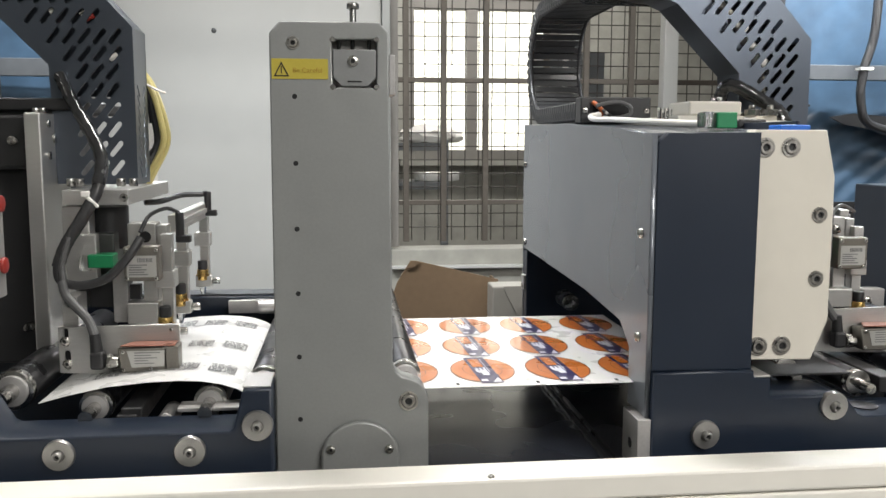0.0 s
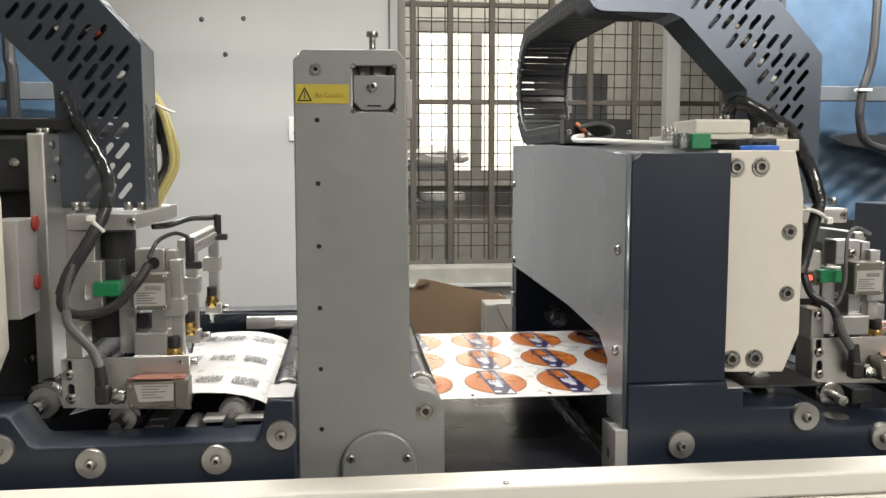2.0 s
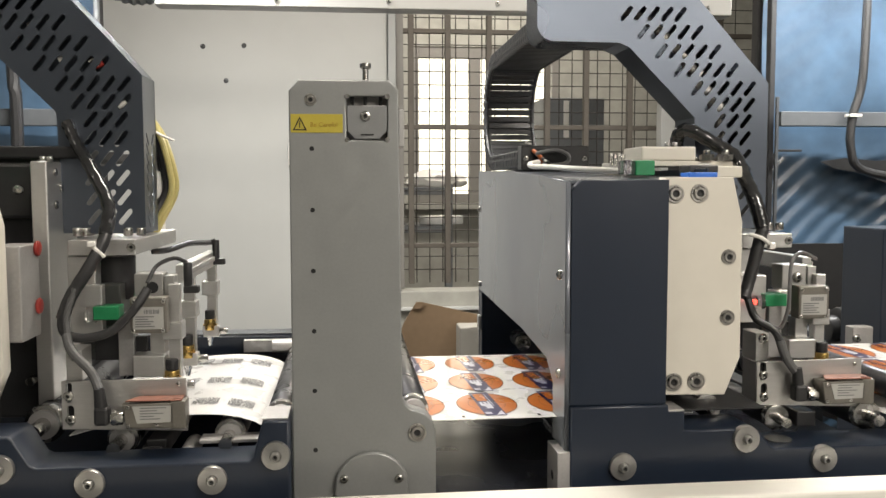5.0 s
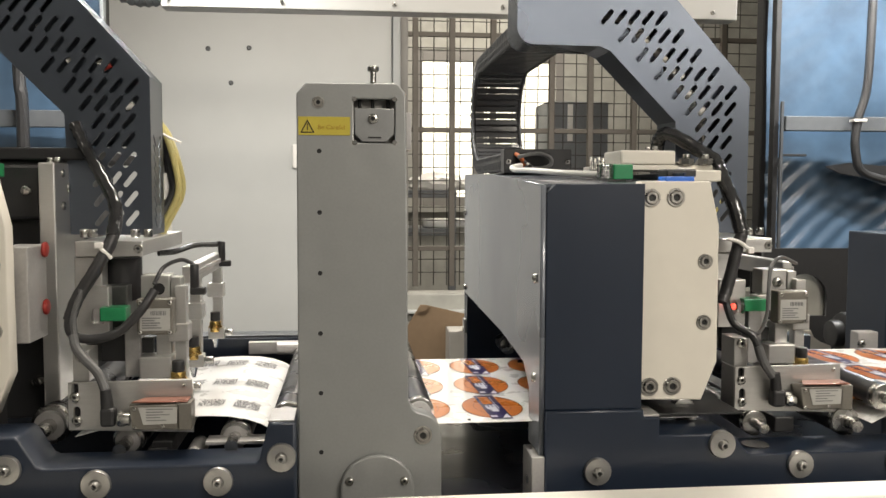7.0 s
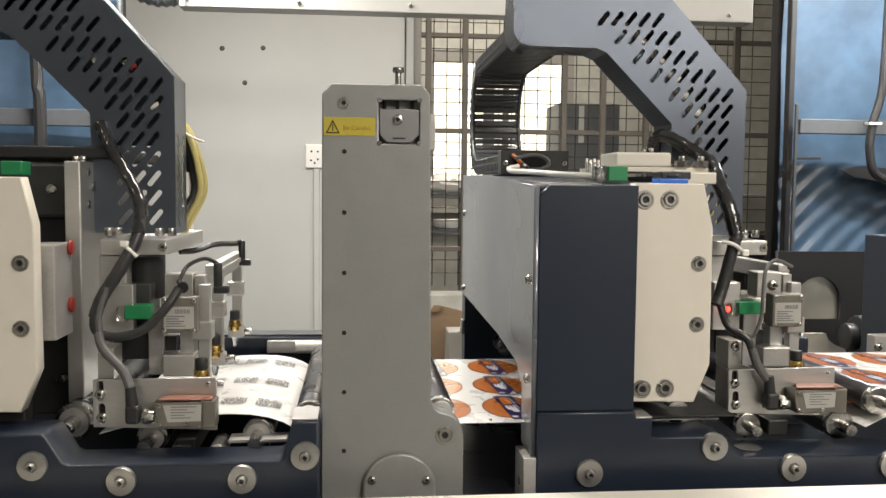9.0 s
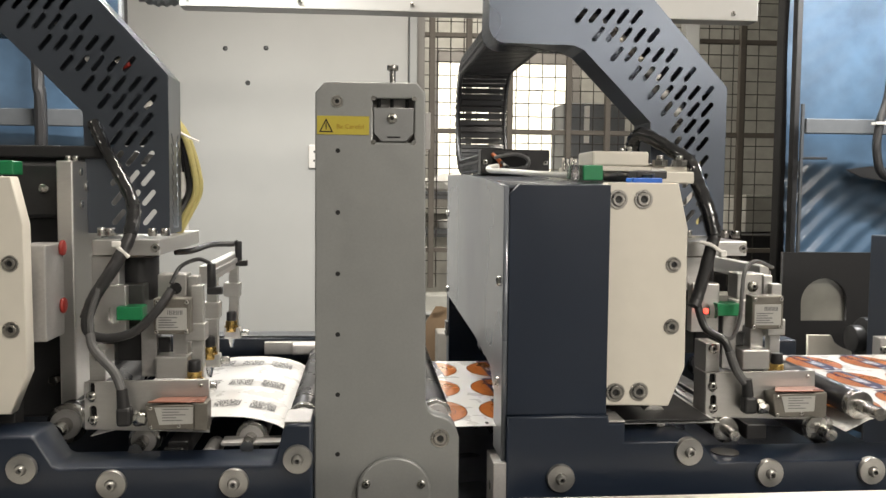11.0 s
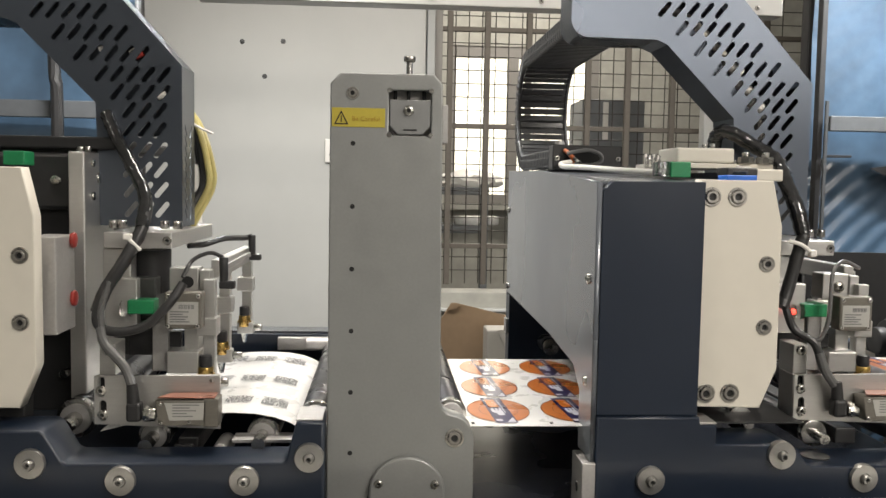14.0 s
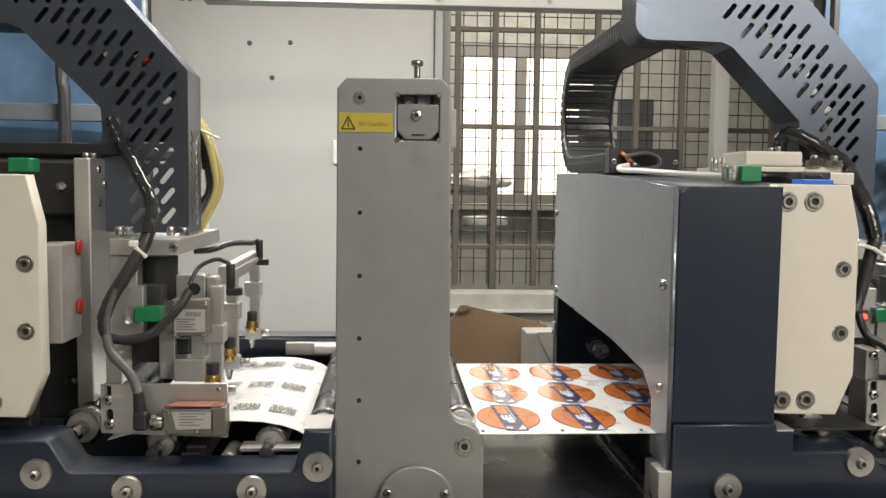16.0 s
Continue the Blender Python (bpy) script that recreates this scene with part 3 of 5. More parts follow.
# ---------------------------------------------------------------- the silver post
def silver_post():
    t = thing("side_post", "silver painted steel machine post with chamfered top", "post", (0.05, 0.0, 0.7))
    flare = [(0.117, 1.068), (0.121, 1.058), (0.128, 1.051), (0.140, 1.048), (0.150, 1.043), (0.158, 1.033), (0.162, 1.020)]
    out = [(-0.0300, 0.70), (0.162, 0.70), *reversed(flare), (0.1135, 1.4765), (0.1020, 1.4890), (-0.0165, 1.4880), (-0.0285, 1.4745)]
    pocket = [(0.0455, 1.411), (0.0995, 1.411), (0.0995, 1.4685), (0.0455, 1.4685)]
    part("plate", sheet(out, 0.0, 0.032, [pocket], 0.0020), M_POST, t)
    # adjusting block in its pocket
    part("pocket_back", B((0.043, 0.026, 1.408), (0.102, 0.031, 1.471), 0.001), M_CAST, t)
    blk = part("adjusting_block", sheet([(0.0465, 1.423), (0.0565, 1.4125), (0.0885, 1.4125), (0.0985, 1.423), (0.0985, 1.4565), (0.0465, 1.4565)], 0.002, 0.024, (), 0.0012),
               mat("satin_block", (0.26, 0.265, 0.265), 0.42, 0.5, 0.06, 400, 0.05), t, "darker satin metal block")
    part("groove", B((0.064, 0.0008, 1.4175), (0.081, 0.003, 1.4192), 0.0003), M_HOLE, blk)
    bolt(blk, (0.0705, 0.0018, 1.4425), 0.0068, "button", "screw")
    for x in (0.0535, 0.0705, 0.0905):
        part("spacer", C((x, 0.014, 1.457), (x, 0.014, 1.4685), 0.0024, n=12), M_HOLE, t)
    for x in (0.0462, 0.0990):
        for z in (1.4115, 1.4680):
            part("corner_relief", C((x, -0.0006, z), (x, 0.004, z), 0.0032, n=14), M_STEEL, t)
    part("stud", C((0.0712, 0.014, 1.485), (0.0712, 0.014, 1.506), 0.0040, n=16), M_STEEL, t, smooth=True)
    part("stud_knob", C((0.0712, 0.014, 1.5050), (0.0712, 0.014, 1.5125), 0.0075, bevel=0.0015), M_STEEL, t, smooth=True)
    bolt(t, (-0.0005, 0.0, 1.463), 0.0078, "socket", "plug")
    for i in range(6):
        x, z = 0.0005, 1.4 - 0.08 * i
        part("hole", C((x, -0.0004, z), (x, 0.004, z), 0.0031, n=14), M_HOLE, t)
    # arched hub cover at the foot
    cx, cz, r = 0.0750, 0.951, 0.0490
    arc = [(cx + r * math.cos(math.pi * k / 20), cz + 0.94 * r * math.sin(math.pi * k / 20)) for k in range(21)]
    hub = part("hub_cover", sheet([(cx - r, 0.80), (cx + r, 0.80), *arc], -0.010, -0.001, (), 0.003), M_POST, t)
    bolt(hub, (0.038, -0.010, 0.9625), 0.0058, "button", "screw")
    bolt(hub, (0.111, -0.010, 0.961), 0.0058, "button", "screw")
    bolt(t, (0.1365, 0.0, 1.0195), 0.0125, "socket", "axle_bolt")
    # yellow warning sticker
    st = part("warning_sticker", B((-0.0262, -0.0009, 1.4205), (0.0408, 0.0, 1.4445), 0.0003), M_YELLOW, t, "yellow warning sticker with black triangle")
    tri = [(-0.0236, 1.4235), (-0.0054, 1.4235), (-0.0145, 1.4410)]
    tin = [(-0.0212, 1.4249), (-0.0078, 1.4249), (-0.0145, 1.4380)]
    part("triangle", sheet(tri, -0.0014, -0.0009, [tin]), M_HOLE, st)
    part("mark", B((-0.0151, -0.0014, 1.4265), (-0.0139, -0.0009, 1.4355), 0.0002), M_HOLE, st)
    text_part("lettering", "Be Careful", 0.0083, Matrix.Translation((-0.0015, -0.0012, 1.4282)), M_AMBERINK, st, "amber lettering on the sticker")
    # small connector on the far edge
    part("rear_bracket", B((0.1165, 0.045, 1.405), (0.124, 0.10, 1.455), 0.001), M_CAST, t)
    return t


silver_post()


# ---------------------------------------------------------------- rollers
def roller(x, z, y0, y1, r, parent=None, label="dark idle roller with a steel collar and shaft end"):
    if parent is None:
        t = thing("idle_roller", label, "roller", (x, (y0 + y1) / 2, z - r), "idle rollers")
    else:
        t = parent
    body = part("roller_tube", C((x, y0 + 0.018, z), (x, y1, z), r, n=32, bevel=0.002), M_ROLL, t, smooth=True)
    part("collar", C((x, y0 + 0.004, z), (x, y0 + 0.018, z), r * 1.04, n=32, bevel=0.0015), M_STEEL, body, smooth=True)
    part("bearing", C((x, y0 - 0.002, z), (x, y0 + 0.005, z), r * 0.8, n=28, bevel=0.001), M_CAST, body, smooth=True)
    part("shaft", C((x, y0 - 0.045, z), (x, y0, z), r * 0.42, n=20), M_STEEL, body, smooth=True)
    return t


# beside the post
roller(0.137, 1.034, 0.062, 0.70, 0.0205)
roller(-0.0490, 1.0330, 0.055, 0.50, 0.020)


# ---------------------------------------------------------------- left rail frame
def left_rails():
    t = thing("side_rail", "navy painted steel side rail with roller axle discs", "rail", (-0.5, 0.0, 0.7))
    out = [(-0.0315, 0.72), (-0.0315, 1.0505), (-0.061, 1.0505), (-0.0665, 1.047), (-0.0775, 1.003), (-0.083, 0.9985), (-0.345, 0.9985), (-0.352, 1.002), (-0.372, 1.036), (-0.378, 1.040),
           (-0.62, 1.040), (-0.62, 0.72)]
    part("rail", sheet(out, -0.035, 0.038, (), 0.003), M_NAVY, t)
    part("cap", B((-0.0665, -0.030, 1.0508), (-0.033, 0.034, 1.0530), 0.0008), M_CAST, t)
    for x, z in ((-0.049, 1.004), (-0.129, 0.975), (-0.280, 0.976), (-0.388, 0.998)):
        bolt(t, (x, -0.035, z + 0.002), 0.0188, "disc", "axle_disc")
    f = thing("side_rail", "navy painted rear side rail with grey end plates", "rail", (-0.4, 0.56, 0.7))
    part("rail", sheet([(-0.03, 0.72), (-0.03, 1.063), (-0.30, 1.063), (-0.62, 1.063), (-0.62, 0.72)], 0.545, 0.60, (), 0.003), M_NAVY, f)
    part("end_plate", B((-0.1550, 0.528, 1.0340), (-0.035, 0.544, 1.0570), 0.001), M_CAST, f)
    part("top_strip", B((-0.62, 0.548, 1.064), (-0.03, 0.60, 1.067), 0.001), M_EDGE, f)
    part("tie_bar", C((-0.03, 0.522, 1.046), (-0.10, 0.522, 1.046), 0.012, n=20), M_CAST, f, smooth=True)
    # cross members below the web
    m = thing("cross_bar", "dark square cross bar with a clamp below the web", "bar", (-0.2, 0.2, 0.95))
    part("bar", B((-0.2150 - 0.015, 0.05, 0.984), (-0.2150 + 0.012, 0.54, 1.006), 0.002), M_BLACK, m)
    part("clamp", B((-0.2150 - 0.020, 0.045, 0.974), (-0.2150 + 0.006, 0.075, 0.998), 0.002), M_BLACK, m)
    part("clamp_knob", C((-0.1750, 0.05, 0.985), (-0.1750, 0.11, 0.985), 0.012, n=18, bevel=0.002), M_CAST, m, smooth=True)
    roller(-0.1210, 1.0040, 0.07, 0.53, 0.021)
    roller(-0.2670, 1.0020, 0.07, 0.53, 0.021)
    roller(-0.3770, 1.0210, 0.09, 0.53, 0.026)
    pl = thing("cover_strip", "thin grey metal strip between the rollers", "strip", (-0.11, 0.06, 1.0))
    part("strip", B((-0.1580, 0.042, 1.001), (-0.0780, 0.075, 1.006), 0.001), M_CAST, pl)


left_rails()


# ---------------------------------------------------------------- paper webs
def web_surface(rows, y0, y1, parent, material, droop=0.0):
    """A thin paper sheet along rows (x, z), from y0 to y1."""
    bm = bmesh.new()
    ny = 8
    g = []
    for x, z in rows:
        g.append([bm.verts.new((x, y0 + (y1 - y0) * j / ny, z - droop * math.sin(math.pi * j / ny))) for j in range(ny + 1)])
    for a, b in zip(g, g[1:]):
        for j in range(ny):
            bm.faces.new((a[j], b[j], b[j + 1], a[j + 1]))
    low = []
    for row in g:
        low.append([bm.verts.new(v.co - Vector((0, 0, 0.0008))) for v in row])
    for a, b in zip(low, low[1:]):
        for j in range(ny):
            bm.faces.new((a[j], a[j + 1], b[j + 1], b[j]))
    for j in (0, ny):
        for k in range(len(g) - 1):
            bm.faces.new((g[k][j], g[k + 1][j], low[k + 1][j], low[k][j]))
    for k in (0, -1):
        for j in range(ny):
            bm.faces.new((g[k][j], g[k][j + 1], low[k][j + 1], low[k][j]))
    return part("paper", bm, material, parent, smooth=True)


# white web with grey printed blocks, left of the post
lw = thing("paper_web", "white paper web with rows of grey printed blocks", "paper", (-0.2, 0.25, 1.0))
ZW = 1.036
rows = [(-0.335, 1.012), (-0.30, 1.021), (-0.25, 1.031), (-0.20, 1.036), (-0.16, 1.037), (-0.13, 1.0355), (-0.105, 1.031), (-0.085, 1.024), (-0.070, 1.015), (-0.062, 1.006)]
lpaper = web_surface(rows, 0.064, 0.497, lw, M_PAPER)


def web_z(x):
    for (x0, z0), (x1, z1) in zip(rows, rows[1:]):
        if x0 <= x <= x1:
            return z0 + (z1 - z0) * (x - x0) / (x1 - x0)
    return rows[-1][1]


rng = random.Random(4)
for iy, yc in enumerate((0.135, 0.275, 0.430)):
    for xc in (-0.112, -0.163, -0.214, -0.265):
        bm = bmesh.new()
        w, d, nx, ny = 0.036, 0.040, 28, 10
        for i in range(nx):
            for j in range(ny):
                if rng.random() < 0.64:
                    x0 = xc - w / 2 + w * i / nx
                    y0 = yc - d / 2 + d * j / ny
                    vs = []
                    for x, y in ((x0, y0), (x0 + w / nx, y0), (x0 + w / nx, y0 + d / ny), (x0, y0 + d / ny)):
                        vs.append(bm.verts.new((x, y, web_z(x) + 0.0012)))
                    bm.faces.new(vs)
        part("printed_block", bm, M_INK, lpaper)

# printed label web between the post and the sliding module
pw = thing("label_web", "glossy white web printed with orange oval labels", "paper", (0.2, 0.24, 1.02))
ZP = 1.030
prow = [(-0.02 + 0.04 * k, ZP) for k in range(14)] + [(0.525, ZP)]
ppaper = web_surface(prow, 0.020, 0.468, pw, M_PAPER)


def label_mesh():
    """One oval label: orange print, brown rings, a purple frame with pale print across it."""
    bm = bmesh.new()

    def poly(pts, z, mi):
        f = bm.faces.new([bm.verts.new((x, y, z)) for x, y in pts])
        f.material_index = mi

    def ring(rx, ry, w, z, mi, n=48):
        for k in range(n):
            a, b = 2 * math.pi * k / n, 2 * math.pi * (k + 1) / n
            poly([(rx * math.cos(a), ry * math.sin(a)), (rx * math.cos(b), ry * math.sin(b)),
                  ((rx - w) * math.cos(b), (ry - w) * math.sin(b)), ((rx - w) * math.cos(a), (ry - w) * math.sin(a))], z, mi)

    A, Bq = 0.0445, 0.063
    poly([(A * math.cos(2 * math.pi * k / 48), Bq * math.sin(2 * math.pi * k / 48)) for k in range(48)], 0.0006, 0)
    ring(A, Bq, 0.0012, 0.0009, 1)
    ring(A * 0.62, Bq * 0.62, 0.0007, 0.0009, 1)
    return bm


def frame_mesh():
    bm = bmesh.new()

    def quad(x0, x1, y0, y1, z, mi):
        f = bm.faces.new([bm.verts.new(v) for v in ((x0, y0, z), (x1, y0, z), (x1, y1, z), (x0, y1, z))])
        f.material_index = mi

    w, h, t = 0.0150, 0.0680, 0.0046
    quad(-w, w, -h, h, 0.0010, 0)
    quad(-w + t, 0.0045, 0.014, 0.058, 0.0012, 1)
    quad(-0.0085, 0.0050, -0.030, 0.010, 0.0012, 2)
    quad(-w + t, -0.0085, -0.014, 0.004, 0.0012, 2)
    quad(0.0068, 0.0082, -0.016, 0.056, 0.0012, 2)
    quad(-0.0060, -0.0040, -0.004, 0.010, 0.0013, 0)
    quad(-0.0005, 0.0015, -0.004, 0.010, 0.0013, 0)
    quad(-0.0085, -0.0050, -0.030, -0.018, 0.0013, 0)
    quad(-w + 0.002, -0.004, -0.060, -0.050, 0.0012, 2)
    f = bm.faces.new([bm.verts.new(v) for v in ((0.001, -h + 0.003, 0.0012), (w - 0.0015, -h + 0.003, 0.0012), (w - 0.003, -h + 0.026, 0.0012))])
    f.material_index = 2
    for v in bm.verts:
        v.co.x -= 0.06 * v.co.y
    return bm


bm = label_mesh()
lm = bpy.data.meshes.new("label")
bm.to_mesh(lm)
bm.free()
lm.materials.append(M_ORANGE)
lm.materials.append(M_BROWN)
bm = frame_mesh()
fm = bpy.data.meshes.new("label_frame")
bm.to_mesh(fm)
bm.free()
for m in (M_PURPLE, M_ORANGE, M_PALE):
    fm.materials.append(m)
LX0, PITCH = 0.2415, 0.1070
for iy, yc in enumerate((0.100, 0.245, 0.392)):
    for k in range(-2, 6):
        x = LX0 + PITCH * k + (0.0, 0.005, 0.015)[iy]
        if not -0.0 < x < 0.48:
            continue
        o = put_mesh("label", lm, ppaper, "", (x, yc, ZP))
        q = put_mesh("label_frame", fm, ppaper, "purple printed frame with pale content", (x, yc, ZP))
for k in range(-2, 6):
    x = LX0 + PITCH * k - 0.045
    if 0 < x < 0.52:
        part("register_mark", B((x, 0.028, ZP + 0.0004), (x + 0.004, 0.036, ZP + 0.0008), 0), M_HOLE, ppaper)


# ---------------------------------------------------------------- sliding module: box housing, base, rail, cream plate
MOD = (0.45, 0.2, 0.7)
md = thing("sliding_module", "navy steel housing with cream bearing plate on a rail", "machine", MOD)


def module_parts(md):
    # box housing: side panel, front panel, top
    front = sheet([(0.2978, 1.0554), (0.4315, 1.0550), (0.4315, 1.3590), (0.3110, 1.3585), (0.2978, 1.3450)], -0.024, -0.006, (), 0.0012)
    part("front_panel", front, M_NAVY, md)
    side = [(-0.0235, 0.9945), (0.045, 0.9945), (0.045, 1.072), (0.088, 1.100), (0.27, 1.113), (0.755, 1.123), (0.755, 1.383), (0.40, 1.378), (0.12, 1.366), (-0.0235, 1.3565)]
    part("side_panel", sheet(side, 0.2905, 0.2975, (), 0.0012, axis="x"), M_LITSHEET, md)
    bm = bmesh.new()
    prof = [(0.026, 1.3580), (0.12, 1.3645), (0.40, 1.3765), (0.755, 1.3815)]
    rings = [[bm.verts.new((x, y, z - dz)) for x, dz in ((0.2985, 0.0), (0.50, 0.0), (0.50, 0.004), (0.2985, 0.004))] for y, z in prof]
    for a, b in zip(rings, rings[1:]):
        for k in range(4):
            bm.faces.new((a[k], a[(k + 1) % 4], b[(k + 1) % 4], b[k]))
    bm.faces.new(rings[0])
    bm.faces.new(rings[-1])
    part("top_panel", bm, M_LITSHEET, md)
    part("bottom_panel", B((0.300, 0.10, 1.118), (0.50, 0.755, 1.122), 0.001), M_NAVY, md)
    part("inner_wall", B((0.5005, 0.02, 1.062), (0.505, 0.755, 1.375), 0.001), M_NAVY, md)
    part("back_panel", B((0.292, 0.757, 0.9), (0.52, 0.765, 1.383), 0.001), M_LITSHEET, md)
    for x, y, z, nm in ((0.2905, 0.008, 1.2300, 0), (0.2905, 0.008, 1.0935, 0), (0.2905, 0.74, 1.300, 0), (0.2905, 0.735, 1.137, 0)):
        bolt(md, (x, y, z), 0.0072, "button", "screw", Matrix.Rotation(radians(-90), 4, "Z"))
    # base block with the rail that runs on to the side
    base = [(0.2980, 0.72), (0.2980, 1.0550), (0.4325, 1.0545), (0.4345, 1.0445), (0.4560, 1.0440), (0.4560, 1.0190), (0.5480, 1.0185), (0.5640, 1.0130), (0.5800, 0.9925), (0.5870, 0.9890),
            (0.98, 0.9890), (0.98, 0.72)]
    part("base_rail", sheet(base, -0.0300, 0.050, (), 0.0025), M_NAVY, md)
    part("base_cap", B((0.4330, -0.029, 1.0448), (0.4560, 0.02, 1.0475), 0.0008), M_CAST, md)
    part("seat_ring", C((0.612, 0.012, 0.988), (0.612, 0.012, 0.9905), 0.019, n=28), M_BLACK, md)
    part("foot_block", B((0.2800, -0.030, 0.90), (0.2975, 0.030, 0.994), 0.0012), M_CAST, md)
    part("foot_hole", C((0.2795, -0.002, 0.955), (0.2815, -0.002, 0.955), 0.007, n=16), M_STEEL, md)
    for x, z in ((0.3695, 0.9715), (0.5430, 1.0040), (0.6560, 0.9725), (0.80, 0.973)):
        bolt(md, (x, -0.030, z + 0.001), 0.0188, "disc", "axle_disc")
    # far frame
    part("far_frame", B((0.506, 0.53, 0.75), (0.98, 0.58, 1.055), 0.003), M_NAVY, md)
    part("far_panel", B((0.2925, 0.722, 0.75), (0.505, 0.752, 1.118), 0.002), M_NAVY, md)
    part("far_foot", B((0.2865, 0.725, 1.035), (0.2922, 0.75, 1.066), 0.001), M_CAST, md)
    part("far_foot_bolt", C((0.2850, 0.737, 1.043), (0.2865, 0.737, 1.043), 0.005, n=14), M_STEEL, md)
    part("cross_roller", C((0.372, 0.665, 1.018), (0.372, 0.721, 1.018), 0.017, n=24, bevel=0.002), M_ROLL, md, smooth=True)
    part("cross_roller_end", C((0.372, 0.655, 1.018), (0.372, 0.665, 1.018), 0.0180, n=24, bevel=0.002), M_STEEL, md, smooth=True)
    part("rear_arm", B((0.40, 0.766, 0.86), (0.46, 1.284, 0.90), 0.002), M_NAVY, md)
    rear = part("rear_cover", B((0.316, 1.285, 0.55), (0.50, 1.375, 0.948), 0.004), M_REAR, md, "pale sheet metal cover behind the module")
    part("cover_fold", sheet([(0.345, 0.949), (0.43, 0.949), (0.43, 0.78)], 1.281, 1.2845), M_REAR, rear)
    # cream plate with its six socket bolts
    plate = part("bearing_plate", sheet([(0.4330, 1.0620), (0.5235, 1.0600), (0.5450, 1.1130), (0.5440, 1.3020), (0.5300, 1.3625), (0.4330, 1.3625)], -0.004, 0.022, (), 0.0018), M_CREAM, md,
                 "cream painted bearing plate with socket bolts")
    for x, z in ((0.447, 1.340), (0.4815, 1.3405), (0.5250, 1.2530), (0.5245, 1.1690), (0.4815, 1.0805), (0.4490, 1.0800)):
        bolt(plate, (x, -0.004, z), 0.0106 if 1.1 < z < 1.3 else 0.0128, "socket", "socket_bolt")
    # rollers below
    for (x, z), y, r in zip(RP, (0.08, 0.07, 0.07), (0.017, 0.018, 0.021)):
        body = part("roller_tube", C((x, y, z), (x, 0.53, z), r, n=28, bevel=0.002), M_ROLL, md, smooth=True)
        part("collar", C((x, y - 0.014, z), (x, y, z), r * 1.04, n=28, bevel=0.001), M_STEEL, body, smooth=True)
        part("shaft", C((x, y - 0.045, z), (x, y - 0.014, z), r * 0.40, n=18), M_STEEL, body, smooth=True)
    part("guide_deck", B((0.412, 0.014, 1.0335), (0.592, 0.52, 1.0365), 0.001), M_DARKM, md, "dark guide deck over the web")
    part("cross_bar", B((0.66, 0.05, 0.995), (0.69, 0.53, 1.018), 0.002), M_BLACK, md)
    body = part("upper_roller", C((0.818, 0.045, 1.0480), (0.818, 0.53, 1.0480), 0.0200, n=32, bevel=0.002), M_ROLL, md, smooth=True)
    part("collar", C((0.818, 0.030, 1.0480), (0.818, 0.044, 1.0480), 0.0205, n=28, bevel=0.001), M_STEEL, body, smooth=True)
    part("shaft", C((0.818, -0.02, 1.0480), (0.818, 0.030, 1.0480), 0.009, n=18), M_STEEL, body, smooth=True)


RP = [(0.5280, 1.0270), (0.6320, 1.0080), (0.7740, 1.0070)]
module_parts(md)


# things on top of the housing: cable connector block, tubing, blocks
def top_parts(md):
    blk = part("connector_block", XB((0.3170, 1.3795), (0.4420, 1.4240), 0.41, 0.445, 0.002), M_BLACK, md, "black connector block with wires")
    part("block_recess", XB((0.3380, 1.3870), (0.4020, 1.4170), 0.4085, 0.4098, 0.0003), M_HOLE, blk)
    for p in TP:
        bolt(blk, (p[0], 0.4095, p[1]), 0.0052, "button", "screw")
    a = TP[0]
    for k, (m, r) in enumerate(((M_ORANGEWIRE, 0.0035), (M_ORANGEWIRE, 0.003), (M_GREYCABLE, 0.0028), (M_WHITEP, 0.0025), (M_CABLE, 0.003))):
        pts = [(a[0] + 0.012 + 0.003 * k, 0.405, a[1] + 0.014 - 0.003 * k), (a[0] + 0.020 + 0.004 * k, 0.396 - 0.003 * k, a[1] + 0.006 - 0.004 * k),
               (a[0] + 0.027 + 0.002 * k, 0.398, a[1] - 0.006), (a[0] + 0.020, 0.405, a[1] - 0.012 + 0.002 * k)]
        part("wire", tube(pts, r, 8), m, blk, smooth=True)
    loop = TQ
    part("wire", tube([(x, 0.388, z) for x, z in loop], 0.0036, 8), M_GREYCABLE, blk, "grey looped wire", smooth=True)
    part("white_tube", tube(TW, 0.0046, 10), M_WHITEP, md, "white pneumatic tube", smooth=True)
    part("green_terminal", XB((0.4230, 1.3660), (0.4520, 1.3880), 0.09, 0.125, 0.0015), M_GREEN, md, "green plastic plug terminal")
    part("clear_fitting", XB((0.4050, 1.3670), (0.4250, 1.3880), 0.095, 0.12, 0.003), M_CLEAR, md)
    for k in range(3):
        part("fitting_ring", C((TC[0] + 0.006 * k, 0.107, TC[1]), (TC[0] + 0.006 * k + 0.003, 0.107, TC[1]), 0.011, n=18), M_CLEAR, md, smooth=True)
    part("blue_tab", XB((0.4670, 1.3590), (0.5080, 1.3690), -0.002, 0.030, 0.0012), M_BLUEP, md, "blue plastic tab")


TP = [(0.3250, 1.4010), (0.4340, 1.4010)]
TQ = [(0.3380, 1.4080), (0.3513, 1.4115), (0.3768, 1.4147), (0.3965, 1.4075), (0.3976, 1.3947), (0.3771, 1.3886), (0.3500, 1.3895)]
TW = [(0.4269, 0.165, 1.3742), (0.3826, 0.220, 1.3775), (0.3462, 0.310, 1.3830), (0.3302, 0.370, 1.3850), (0.3280, 0.385, 1.3900), (0.3463, 0.392, 1.3935)]
TC = (0.4090, 1.3780)
top_parts(md)


